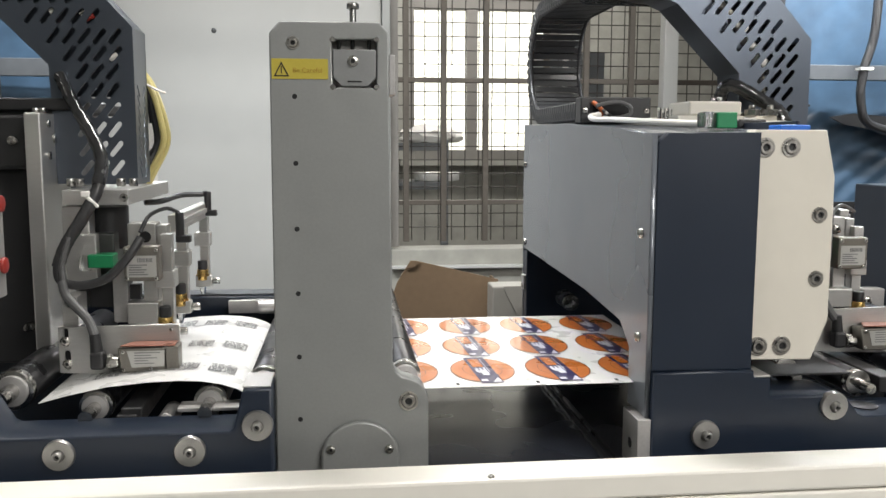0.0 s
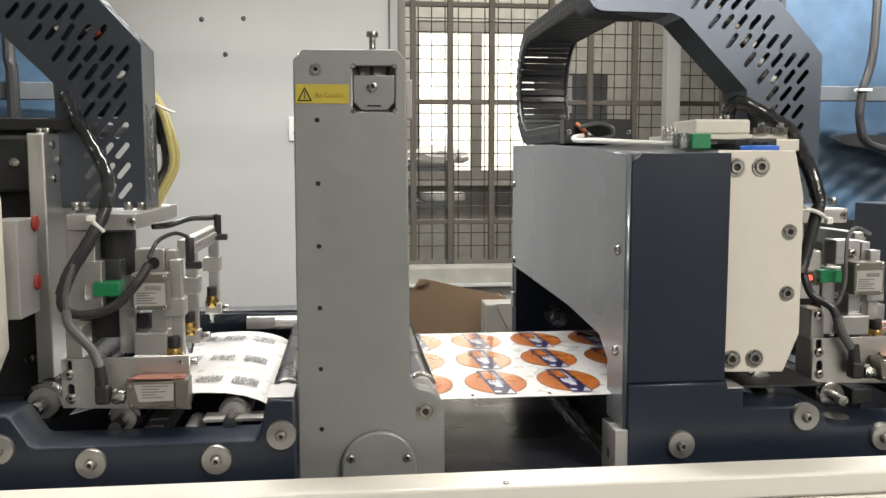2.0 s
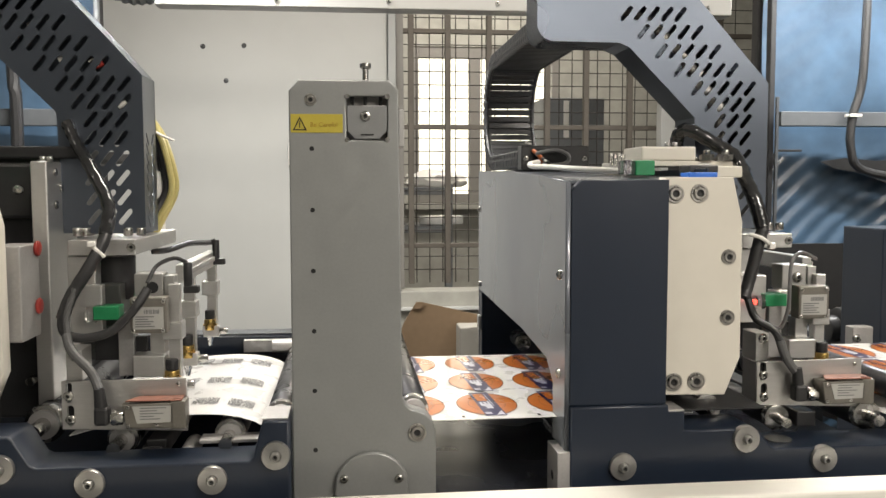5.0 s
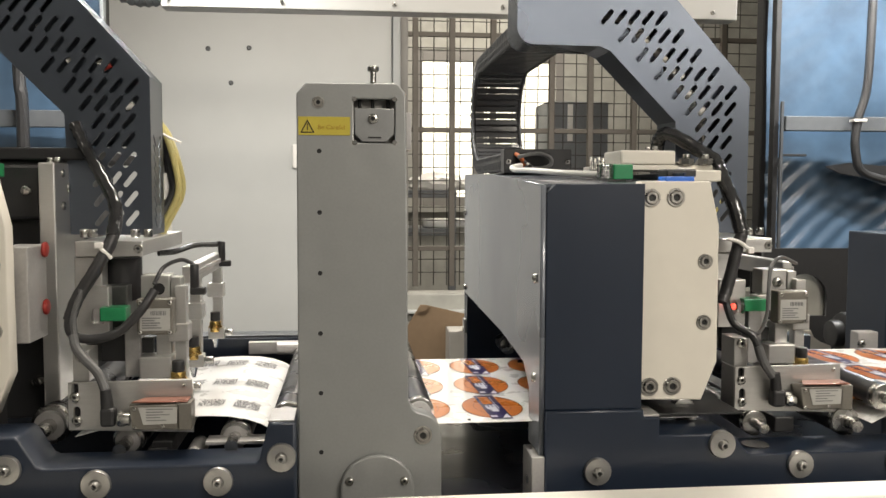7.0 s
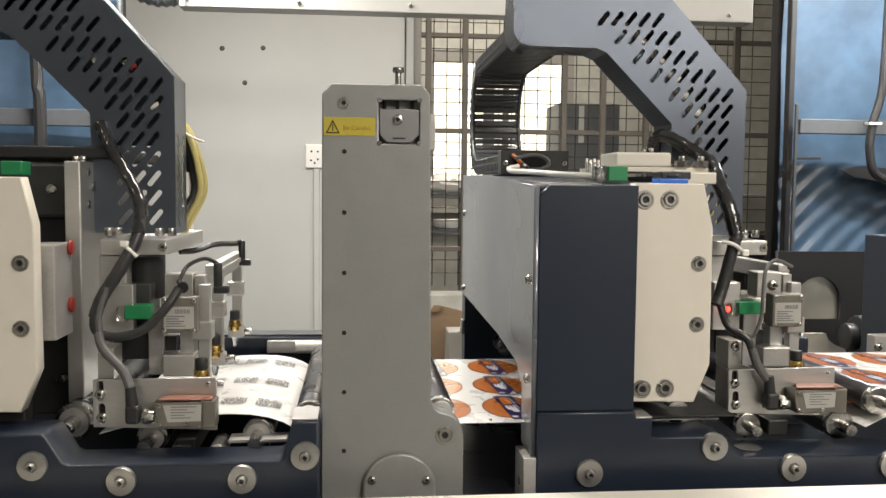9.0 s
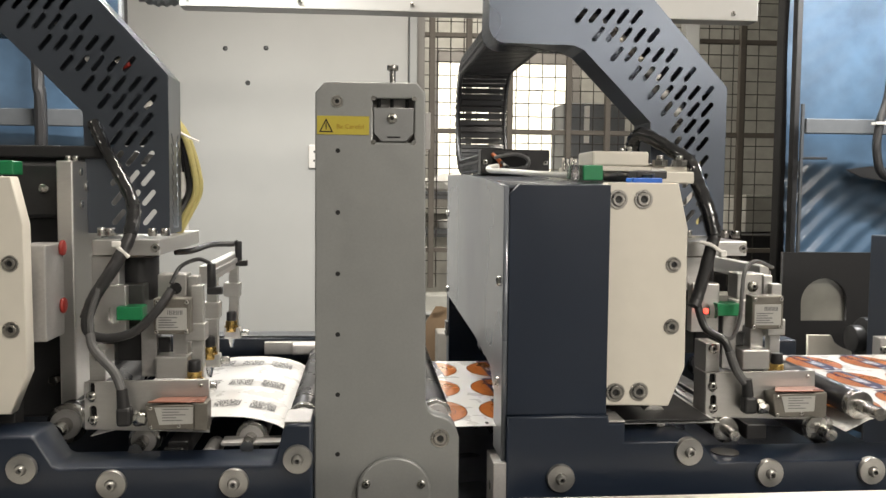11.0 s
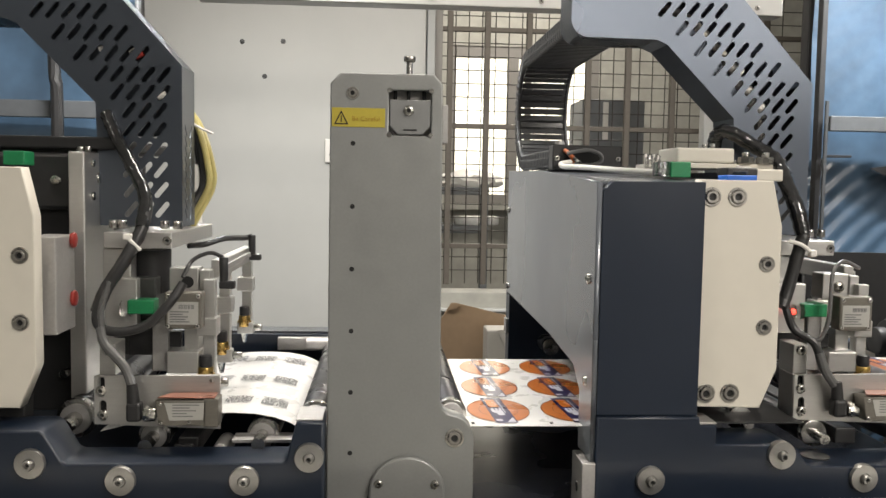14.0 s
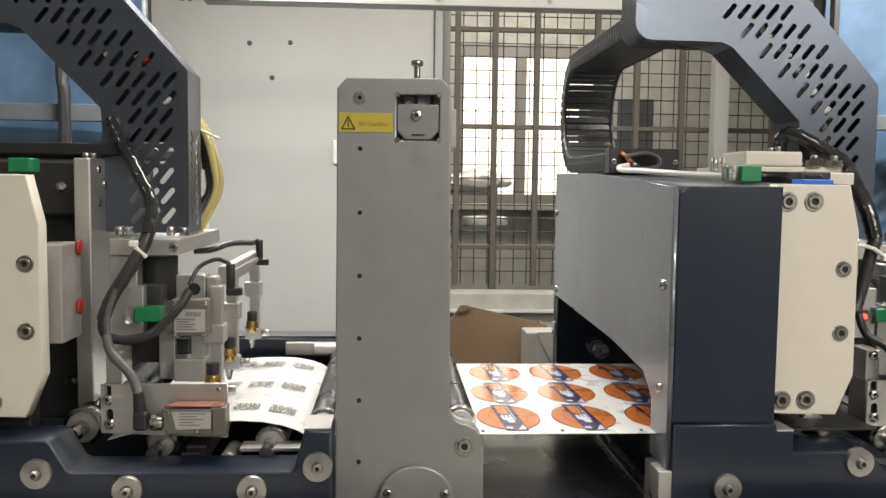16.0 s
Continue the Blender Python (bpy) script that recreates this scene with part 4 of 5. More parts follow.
# energy chain of many links: along the housing, round a loop at the rear and forward again into the guard
def energy_chain(md):
    y_arc, z_mid, rad, step = 0.7375, 1.5105, 0.110, 0.0172
    low, arc, top = y_arc - 0.446, math.pi * rad, y_arc - 0.285
    chain = part("energy_chain", B((0.319, 0.446, 1.3795), (0.428, 0.60, 1.3815), 0.0005), M_CHAIN, md, "black plastic energy chain looping over the housing")
    bm = bmesh.new()
    for x in (0.317, 0.4215):
        B((x, -step * 0.56, -0.0165), (x + 0.0085, step * 0.56, 0.0165), 0.003, bm, 1)
        out = x - 0.0012 if x < 0.4 else x + 0.0087
        B((out, -step * 0.18, -0.0120), (out + 0.0010, step * 0.18, 0.0010), 0.0, bm, 1)
        B((out, step * 0.20, 0.0050), (out + 0.0010, step * 0.42, 0.0130), 0.0, bm, 1)
    for z in (-0.0150, 0.0128):
        B((0.3255, -step * 0.36, z), (0.4215, step * 0.36, z + 0.0022), 0.0008, bm, 1)
    me = bpy.data.meshes.new("chain_link")
    bm.to_mesh(me)
    bm.free()
    me.materials.append(M_CHAIN)
    for k in range(int((low + arc + top) / step)):
        d = step * (k + 0.5)
        if d < low:
            y, z, ang = 0.446 + d, z_mid - rad, 0.0
        elif d < low + arc:
            ang = (d - low) / rad
            y, z = y_arc + rad * math.sin(ang), z_mid - rad * math.cos(ang)
        else:
            ang = math.pi
            y, z = y_arc - (d - low - arc), z_mid + rad
        put_mesh("chain_link", me, chain, "", Matrix.Translation((0, y, z)) @ Matrix.Rotation(ang, 4, "X"))


energy_chain(md)


# ---------------------------------------------------------------- print head carriage
HEAD = (-0.25, 0.1, 1.04)


def carriage(label, looped):
    t = thing("print_head_carriage", label, "machine head", HEAD, "print head carriages")
    # perforated arch guard, built from its outer and inner outline
    gy = 0.192
    outer = [(-0.2550, 1.2810), (-0.2640, 1.5160), (-0.3870, 1.6610), (-0.4160, 1.6930), (-0.6200, 1.6880), (-0.6360, 1.6720), *[(-0.6100 - 0.027 * math.cos(math.pi * k / 12), 1.6050 - 0.027 * math.sin(math.pi * k / 12)) for k in range(7)],
             (-0.5040, 1.5770), (-0.4870, 1.5700), (-0.3780, 1.4600), (-0.3730, 1.2820)]
    outer[1] = (outer[0][0], outer[1][1])
    holes = []
    for (sx0, sz0), n in SLOTS:
        for k in range(n):
            holes.append(slot(sx0 + k * 0.0221 + (0.006 if looped else 0.0), sz0 - (0.005 if looped else 0.0), 0.0285, 0.0078, radians(51)))
    g = part("guard", sheet(outer, gy, gy + 0.003, holes, 0.0), M_GUARD, t, "grey-blue sheet metal guard with slanted slots")
    # folded rims of the guard
    o = [Vector((x, 0, z)) for x, z in outer]
    for i, (a, b) in enumerate(zip(o, o[1:])):
        d = (b - a).normalized()
        nrm = Vector((d.z, 0, -d.x))
        bm = bmesh.new()
        vs = [bm.verts.new(v) for v in (a + Vector((0, gy + 0.003, 0)), b + Vector((0, gy + 0.003, 0)), b + Vector((0, gy + 0.085, 0)), a + Vector((0, gy + 0.085, 0)))]
        f = bm.faces.new(vs)
        if i == 0:
            bm.free()
            continue
        bmesh.ops.solidify(bm, geom=[f], thickness=0.0025)
        part("guard_rim", bm, M_GUARD, g)
    # end face with herringbone slots
    x1 = outer[0][0]
    zlo, zhi = outer[0][1], outer[1][1]
    hs = []
    for k in range(9):
        z = zlo + 0.018 + k * 0.0155
        hs.append(slot(gy + 0.026, z, 0.024, 0.006, radians(-50)))
        hs.append(slot(gy + 0.060, z, 0.024, 0.006, radians(50)))
    part("guard_end", sheet([(gy + 0.004, zlo), (gy + 0.085, zlo), (gy + 0.085, zhi), (gy + 0.004, zhi)], x1 - 0.003, x1, hs, 0.0, axis="x"), M_GUARD, g)
    part("guard_back", sheet([(outer[0][0], zlo + 0.135), *outer[1:-1], (outer[-1][0], zlo + 0.135)], gy + 0.082, gy + 0.085, (), 0.0), M_GUARD, g)
    # added black sheet that gives the shade seen through the herringbone slots
    part("guard_slot_shade", B((x1 - 0.010, gy + 0.020, zlo + 0.004), (x1 - 0.007, gy + 0.078, zhi - 0.004), 0), M_HOLE, g)
    # tall aluminium column and dark body behind it
    part("column", XB((-0.3965, 1.0260), (-0.3740, 1.3870), 0.13, 0.26, 0.002), M_ALU, t)
    for y, z, r in ((0.164, 1.372, 0.0060), (0.214, 1.373, 0.0055), (0.164, 1.325, 0.0065), (0.214, 1.328, 0.0060), (0.190, 1.351, 0.0085)):
        part("column_screw", C((-0.3750, y, z), (-0.3710, y, z), r, n=16, bevel=0.0018), M_STEEL, t, smooth=True)
    for x in (-0.3885, -0.3785):
        part("top_screw", C((x, 0.16, 1.3870), (x, 0.16, 1.3950), 0.0052, n=14, bevel=0.0012), M_STEEL, t, smooth=True)
    if looped:
        part("dark_body", XB((-0.5980, 1.0040), (-0.4070, 1.4100), 0.20, 0.55, 0.004), M_BLACK, t)
        part("dark_lid", XB((-0.5740, 1.3920), (-0.3460, 1.4100), 0.18, 0.5, 0.003), M_DARKM, t)
        part("dark_cover", XB((-0.5490, 1.3040), (-0.4060, 1.3860), 0.172, 0.20, 0.006), M_BLACK, t)
        for hx, hz in ((-0.4270, 1.3470), (-0.4190, 1.0660)):
            part("lug", C((hx, 0.165, hz), (hx, 0.185, hz), 0.007, n=14, bevel=0.0015), M_STEEL, t, smooth=True)
        # small bits added behind the slots to stand in for glints on the guard
        for x, z, m in ((-0.369, 1.537, M_WHITEP), (-0.327, 1.536, M_SCREW), (-0.318, 1.528, M_REDSPOT), (-0.286, 1.47, M_WHITEP), (-0.353, 1.433, M_SCREW), (-0.411, 1.586, M_SCREW)):
            part("fitting_or_glint", C((x - 0.006, gy + 0.010, z), (x + 0.006, gy + 0.010, z + 0.006), 0.0045, n=12, bevel=0.001), m, g, smooth=True)
    else:
        # pale fittings and hose ends inside the guard
        for x, z, r, m in ((-0.400, 1.567, 0.006, M_CREAM), (-0.375, 1.540, 0.009, M_WHITEP), (-0.360, 1.513, 0.009, M_WHITEP), (-0.331, 1.479, 0.010, M_WHITEP), (-0.425, 1.590, 0.005, M_CREAM)):
            part("fitting_or_glint", C((x - 0.012, gy + 0.018, z + 0.010), (x + 0.012, gy + 0.018, z - 0.010), r, n=16, bevel=0.001), m, g, smooth=True)
        part("inner_hose", tube([(-0.56, gy + 0.034, 1.640), (-0.45, gy + 0.034, 1.620), (-0.36, gy + 0.034, 1.525), (-0.32, gy + 0.034, 1.440), (-0.31, gy + 0.034, 1.33)], 0.007, 10), M_REAR, g, smooth=True)
    # horizontal arm under the guard
    part("arm_plate", XB((-0.3430, 1.2550), (-0.2510, 1.2770), 0.11, 0.40, 0.0015), M_ALU, t)
    bolt(t, (-0.2570, 0.1095, 1.2660), 0.0062, "flush", "screw")
    for p in ((-0.3410, 1.2880), (-0.3290, 1.2880), (-0.2700, 1.2880), (-0.2520, 1.2880)):
        part("cap_screw", C((p[0], 0.15, p[1] - 0.008), (p[0], 0.15, p[1] + 0.004), 0.0065, n=14, bevel=0.001), M_STEEL, t, smooth=True)
    part("hanger", XB((-0.3490, 1.2010), (-0.3110, 1.2530), 0.125, 0.155, 0.0015), M_ALU, t)
    part("motor", C((-0.3010, 0.19, 1.1850), (-0.3010, 0.19, 1.2480), 0.030, n=24), M_BLACK, t, smooth=True)
    part("slide_body", XB((-0.3350, 1.1010), (-0.2810, 1.2110), 0.14, 0.20, 0.002), M_DARKALU, t)
    part("slide_dark", XB((-0.3180, 1.1010), (-0.2840, 1.1500), 0.136, 0.142, 0.001), M_BLACK, t)
    part("clamp_plate", XB((-0.3390, 1.1410), (-0.2960, 1.2140), 0.10, 0.118, 0.0015), M_ALU, t)
    part("green_coupling", XB((-0.3050, 1.1670), (-0.2700, 1.1860), 0.085, 0.115, 0.0015), M_GREEN, t, "green plastic plug coupling")
    part("clear_nut", C((-0.3160, 0.095, 1.1730), (-0.3160 + 0.013, 0.095, 1.1730), 0.011, n=14), M_CLEAR, t)
    # sensor with rating plate
    part("upright", XB((-0.2810, 1.0810), (-0.2590, 1.1690), 0.12, 0.15, 0.0015), M_CAST, t)
    part("upright", XB((-0.2370, 1.0820), (-0.2160, 1.1440), 0.12, 0.15, 0.0015), M_ALU, t)
    part("dark_gap", XB((-0.2590, 1.1140), (-0.2430, 1.1360), 0.128, 0.14, 0.001), M_BLACK, t)
    part("lower_block", XB((-0.2570, 1.0820), (-0.2130, 1.1130), 0.10, 0.14, 0.002), M_ALU, t)
    sn = part("sensor", XB((-0.2540, 1.1480), (-0.2050, 1.1980), 0.080, 0.105, 0.002), M_SENSOR, t, "cast sensor box with pale rating plate")
    part("rating_plate", XB((-0.2500, 1.1540), (-0.2090, 1.1850), 0.0793, 0.0800, 0.0002), M_PLATE, sn)
    a, b = RAT[0], RAT[1]
    for k in range(5):
        z = a[1] + (b[1] - a[1]) * (0.10 + 0.11 * k)
        wid = (0.75, 0.6, 0.7, 0.5, 0.72, 0.55, 0.35)[k]
        part("print_line", B((a[0] + 0.003, 0.0788, z), (a[0] + 0.003 + wid * (b[0] - a[0] - 0.006), 0.0793, z + 0.0017), 0), M_INK, sn)
    for k in range(9):
        part("print_bar", B((-0.2350 + 0.0024 * k, 0.0788, 1.1755), (-0.2350 + 0.0024 * k + (0.0012, 0.0017)[k % 2], 0.0793, 1.1815), 0), M_INK, sn)
    for hx, hz in ((-0.2490, 1.1930), (-0.2090, 1.1930), (-0.2500, 1.1520), (-0.2100, 1.1520)):
        bolt(sn, (hx, 0.080, hz), 0.0034, "button", "screw")
    part("head_block", XB((-0.2580, 1.1880), (-0.2180, 1.2270), 0.125, 0.16, 0.0015), M_ALU, t)
    part("head_hole", C((-0.2330, 0.1245, 1.2070), (-0.2330, 0.127, 1.2070), 0.0085, n=18), M_HOLE, t)
    if not looped:
        bolt(t, (-0.2330, 0.1240, 1.2070), 0.0080, "button", "head_screw")
    part("head_fin", XB((-0.2160, 1.1670), (-0.2020, 1.2240), 0.125, 0.15, 0.001), M_ALU, t)
    # bar running back over the web, with clamps and brass nozzles
    x0, z0 = (-0.2070, 1.2220)
    part("long_bar", B((x0 + 0.000, 0.16, z0 - 0.012), (x0 + 0.016, 0.46, z0 + 0.014), 0.0015), M_ALU, t)
    part("long_bar_rib", B((x0 + 0.0165, 0.16, z0 - 0.002), (x0 + 0.019, 0.46, z0 + 0.006), 0.0005), M_CAST, t)
    for k, (y, dz) in enumerate(((0.10, 1.084), (0.22, 1.098), (0.44, 1.105))):
        zc = dz
        xx = x0 + 0.004
        part("nozzle_stem", B((xx - 0.006, y + 0.012, zc - 0.01), (xx + 0.010, y + 0.030, z0 - 0.010), 0.001), M_ALU, t)
        part("nozzle_clamp", B((xx - 0.014, y + 0.004, zc + 0.05), (xx + 0.014, y + 0.034, zc + 0.075), 0.0015), M_ALU, t)
        part("nozzle_block", B((xx - 0.012, y - 0.006, zc - 0.024), (xx + 0.016, y + 0.014, zc - 0.004), 0.0015), M_ALU, t)
        noz = part("nozzle", C((xx, y, zc - 0.012), (xx, y, zc + 0.008), 0.0102, n=20, bevel=0.0015), M_BRASS, t, "brass nozzle with black cap", smooth=True)
        part("nozzle_ring", C((xx, y, zc - 0.004), (xx, y, zc - 0.001), 0.0122, n=20), M_BRASS, noz, smooth=True)
        part("cap", C((xx, y, zc + 0.008), (xx, y, zc + 0.024), 0.0086, n=18, bevel=0.001), M_BLACK, noz, smooth=True)
        part("nozzle_knob", C((xx + 0.016, y + 0.003, zc - 0.014), (xx + 0.030, y + 0.003, zc - 0.014), 0.006, n=14, bevel=0.001), M_STEEL, noz, smooth=True)
        part("tip", C((xx, y, zc - 0.040), (xx, y, zc - 0.022), 0.003, 0.007, n=14), M_CLEAR, noz, smooth=True)
    # plugs with thin cables on the bar
    if looped:
        for p, y in (((-0.1820, 1.2210), 0.12), ((-0.1870, 1.2350), 0.42)):
            part("plug", C((p[0], y, p[1] - 0.012), (p[0], y, p[1] + 0.022), 0.0062, n=14, bevel=0.001), M_BLACK, t, smooth=True)
            part("plug_elbow", B((p[0] - 0.006, y - 0.006, p[1] - 0.022), (p[0] + 0.016, y + 0.006, p[1] - 0.011), 0.002), M_BLACK, t)
        part("cable", tube([(-0.1820, 0.12, 1.2210 + 0.02), (-0.1870, 0.12, 1.2450), (-0.2020, 0.12, 1.2490), (-0.2230, 0.11, 1.2390),
                            (-0.2330, 0.095, 1.2170)], 0.0030, 8), M_CABLE, t, smooth=True)
        part("cable", tube([(-0.1870, 0.42, 1.2350 + 0.02), (-0.1990, 0.42, 1.2520), (-0.2300, 0.40, 1.2520), (-0.2560, 0.36, 1.2440),
                            (-0.2790, 0.34, 1.2430)], 0.0050, 8), M_CABLE, t, smooth=True)
    # front bracket plate with slotted screws and the reflective sensor
    fy = 0.042
    fp = part("front_bracket", sheet([(-0.3360, 1.0270), (-0.1730, 1.0200), (-0.1730, 1.0930), (-0.3360, 1.0910)], fy, fy + 0.006,
                                     [slot(*(-0.3270, 1.0770), 0.028, 0.009, radians(90)), slot(*(-0.3250, 1.0450), 0.028, 0.009, radians(90))], 0.0006), M_ALU, t)
    part("bracket_side", B((-0.3350 - 0.0004, fy + 0.0062, 1.0280), (-0.3350 + 0.004, fy + 0.05, 1.0900), 0.0008), M_CAST, t)
    # added black slab: the shade inside the two bracket slots
    part("bracket_slot_shade", B((-0.3350 + 0.005, fy + 0.007, 1.0280), (-0.3350 + 0.030, fy + 0.012, 1.0900), 0.0008), M_HOLE, t)
    for hx, hz in ((-0.3270, 1.0720), (-0.3250, 1.0400)):
        bolt(fp, (hx, fy - 0.001, hz), 0.0068, "button", "screw")
    bolt(fp, (-0.1840, fy - 0.001, 1.0850), 0.0032, "button", "screw")
    part("bracket_tab", XB((-0.3330, 1.0890), (-0.3120, 1.1320), 0.055, 0.10, 0.0015), M_ALU, t)
    bolt(t, (-0.3220, 0.0545, 1.1240), 0.0075, "button", "screw")
    rs = part("reflex_sensor", sheet([(-0.2460, 1.0330), (-0.1850, 1.0330), (-0.1850, 1.0660), (-0.2500, 1.0660)], 0.012, fy - 0.001, (), 0.0012), M_SENSOR, t, "tan cast reflex sensor with rating plate")
    part("sensor_face", B((-0.1900 + 0.0005, 0.012, 1.0330 - 0.002), (-0.1900 + 0.020, fy - 0.001, 1.0680), 0.0015), M_SENSOR, rs)
    part("red_top", sheet([(-0.2470, 0.013), (-0.1850 + 0.010, 0.013), (-0.1850 + 0.010, 0.040), (-0.2340, 0.040)], 1.0680 + 0.0006, 1.0680 + 0.0025, (), 0.0004, axis="z"), M_REDCLEAR, rs, "reddish lens top")
    part("rating_plate", sheet([(-0.2380, 1.0630), (-0.1880, 1.0630), (-0.1890, 1.0410), (-0.2320, 1.0400)], 0.0110, 0.0119, (), 0.0), M_PLATE, rs)
    a, b = SEN
    for k in range(5):
        z = b[1] + (a[1] - b[1]) * (0.14 + 0.16 * k)
        part("print_line", B((b[0] + 0.010, 0.0106, z), (b[0] + 0.010 + (0.034, 0.022, 0.03, 0.018, 0.026)[k], 0.0110, z + 0.0014), 0), M_INK, rs)
    for hx, hz in ((-0.2430, 1.0620), (-0.2430, 1.0370), (-0.2070, 1.0380)):
        bolt(rs, (hx, 0.0118, hz), 0.0028, "button", "screw")
    part("gland", C((-0.2680, 0.026, 1.0450), (-0.2520, 0.026, 1.0440), 0.0088, n=18, bevel=0.001), M_SCREW, rs, smooth=True)
    part("gland_nut", C((-0.2660, 0.026, 1.0450), (-0.2590, 0.026, 1.0450), 0.0108, n=8), M_SCREW, rs)
    plug = part("elbow_plug", XB((-0.2890, 1.0360), (-0.2700, 1.0610), 0.016, 0.036, 0.004), M_BLACK, t)
    part("elbow_neck", C((-0.2810, 0.026, 1.0600), (-0.2830, 0.026, 1.0850), 0.0085, 0.0070, n=16), M_BLACK, plug, smooth=True)
    if looped:
        # thick cable loop
        loop = [((-0.3620, 1.4450), 0.190), ((-0.3450, 1.4120), 0.178), ((-0.3180, 1.3740), 0.15), ((-0.2890, 1.3260), 0.12), ((-0.2860, 1.2840), 0.09), ((-0.3050, 1.2410), 0.075), ((-0.3280, 1.2030), 0.07), ((-0.3400, 1.1720), 0.068), ((-0.3350, 1.1520), 0.066),
                ((-0.3090, 1.1460), 0.066), ((-0.2750, 1.1550), 0.07), ((-0.2460, 1.1840), 0.074), ((-0.2300, 1.2100), 0.085)]
        part("cable_end", tube([(-0.2830, 0.026, 1.0830), (-0.2950, 0.034, 1.1060), (-0.3240, 0.05, 1.1320), (-0.3330, 0.06, 1.1520)], 0.0062, 10), M_GREYCABLE, t, smooth=True)
        part("thick_cable", tube([(p[0], y, p[1]) for p, y in loop[:8]], 0.0088, 12, wobble=0.03), M_CABLE, t, smooth=True)
        part("cable_loop", tube([(p[0], y, p[1]) for p, y in loop[6:]], 0.0064, 12), M_CABLE, t, smooth=True)
        part("taped_end", tube([(p[0], y - 0.002, p[1]) for p, y in loop[:5]], 0.0092, 12, wobble=0.08), M_TAPE, t, "shiny taped cable end", smooth=True)
        part("inner_cable", tube([(-0.3220, 0.066, 1.2140), (-0.3320, 0.062, 1.1790), (-0.3310, 0.060, 1.1520)], 0.0045, 8), M_GREYCABLE, t, smooth=True)
        tie = part("cable_tie", tube([(-0.3060, 0.078, 1.2750), (-0.2950, 0.074, 1.2660), (-0.2850, 0.078, 1.2550)], 0.0028, 8), M_WHITEP, t, "white nylon cable tie", smooth=True)
        part("tie_head", B((-0.3040 - 0.002, 0.070, 1.2690), (-0.2950, 0.082, 1.2770), 0.0015), M_WHITEP, tie)
    else:
        # cable straight down from the guard, with a thin wire loop beside it
        way = [(-0.4023, 0.207, 1.4131), (-0.4025, 0.197, 1.4335), (-0.3904, 0.182, 1.4391), (-0.3528, 0.164, 1.4152), (-0.3309, 0.142, 1.3944), (-0.33, 0.112, 1.3653),
               (-0.3258, 0.082, 1.3264), (-0.3185, 0.072, 1.288), (-0.3225, 0.07, 1.2746), (-0.3407, 0.067, 1.2066), (-0.35, 0.062, 1.1845)]
        part("thick_cable", tube(way[5:], 0.0092, 12, wobble=0.03), M_CABLE, t, smooth=True)
        part("taped_end", tube(way[:8], 0.0112, 12, wobble=0.055), M_TAPE, t, "shiny taped cable end", smooth=True)
        part("cable_end", tube([(-0.3459, 0.064, 1.1926), (-0.3361, 0.052, 1.1556), (-0.3147, 0.037, 1.1395), (-0.3077, 0.030, 1.1230)], 0.0058, 10), M_CABLE, t, smooth=True)
        part("cable_sleeve", tube([(-0.3085, 0.030, 1.1250), (-0.3000, 0.028, 1.1010), (-0.2860, 0.026, 1.0800)], 0.0066, 10), M_GREYCABLE, t, smooth=True)
        part("thin_wire", tube([(-0.1992, 0.132, 1.2354), (-0.2397, 0.102, 1.2476), (-0.2653, 0.082, 1.2356), (-0.2758, 0.067, 1.2031), (-0.2804, 0.062, 1.1655), (-0.2917, 0.062, 1.1384), (-0.3089, 0.067, 1.1420)], 0.0030, 8), M_GREYCABLE, t, smooth=True)
        tie = part("cable_tie", tube([(-0.3440, 0.062, 1.2790), (-0.3280, 0.056, 1.2740), (-0.3110, 0.058, 1.2620)], 0.0030, 8), M_WHITEP, t, "white nylon cable tie", smooth=True)
        part("tie_head", B((-0.3160, 0.053, 1.2570), (-0.3060, 0.063, 1.2670), 0.002), M_WHITEP, tie)
    # bundle of tubes at the end of the guard
    ex = (-0.2690, 1.4360)
    for k, (m, r, off) in enumerate(((M_YELLOWTUBE, 0.0052, 0.0), (M_YELLOWTUBE, 0.0048, 0.006), (M_CABLE, 0.0075, -0.010), (M_CABLE, 0.006, -0.016), (M_WHITEP, 0.0050, -0.021))):
        pts = [(ex[0] - 0.006 + off * 0.3, 0.30 + 0.008 * k, ex[1] + 0.030), (ex[0] + 0.014 + off * 0.6, 0.305 + 0.006 * k, ex[1] - 0.002), (ex[0] + 0.027 + off, 0.31 + 0.006 * k, ex[1] - 0.055),
               (ex[0] + 0.029 + off, 0.31 + 0.006 * k, ex[1] - 0.095), (ex[0] + 0.008 + off, 0.31, ex[1] - 0.140), (ex[0] - 0.005, 0.31, ex[1] - 0.175)]
        part("hose", tube(pts, r, 10), m, t, smooth=True)
    part("hose_end", C((ex[0] + 0.004, 0.33, ex[1] - 0.155), (ex[0] + 0.004, 0.33, ex[1] - 0.06), 0.011, n=16), M_WHITEP, t, smooth=True)
    part("hose_tie", tube([(ex[0] + 0.002, 0.285, ex[1] + 0.008), (ex[0] + 0.022, 0.283, ex[1] - 0.004), (ex[0] + 0.040, 0.29, ex[1] - 0.012)], 0.002, 6), M_WHITEP, t, smooth=True)
    return t


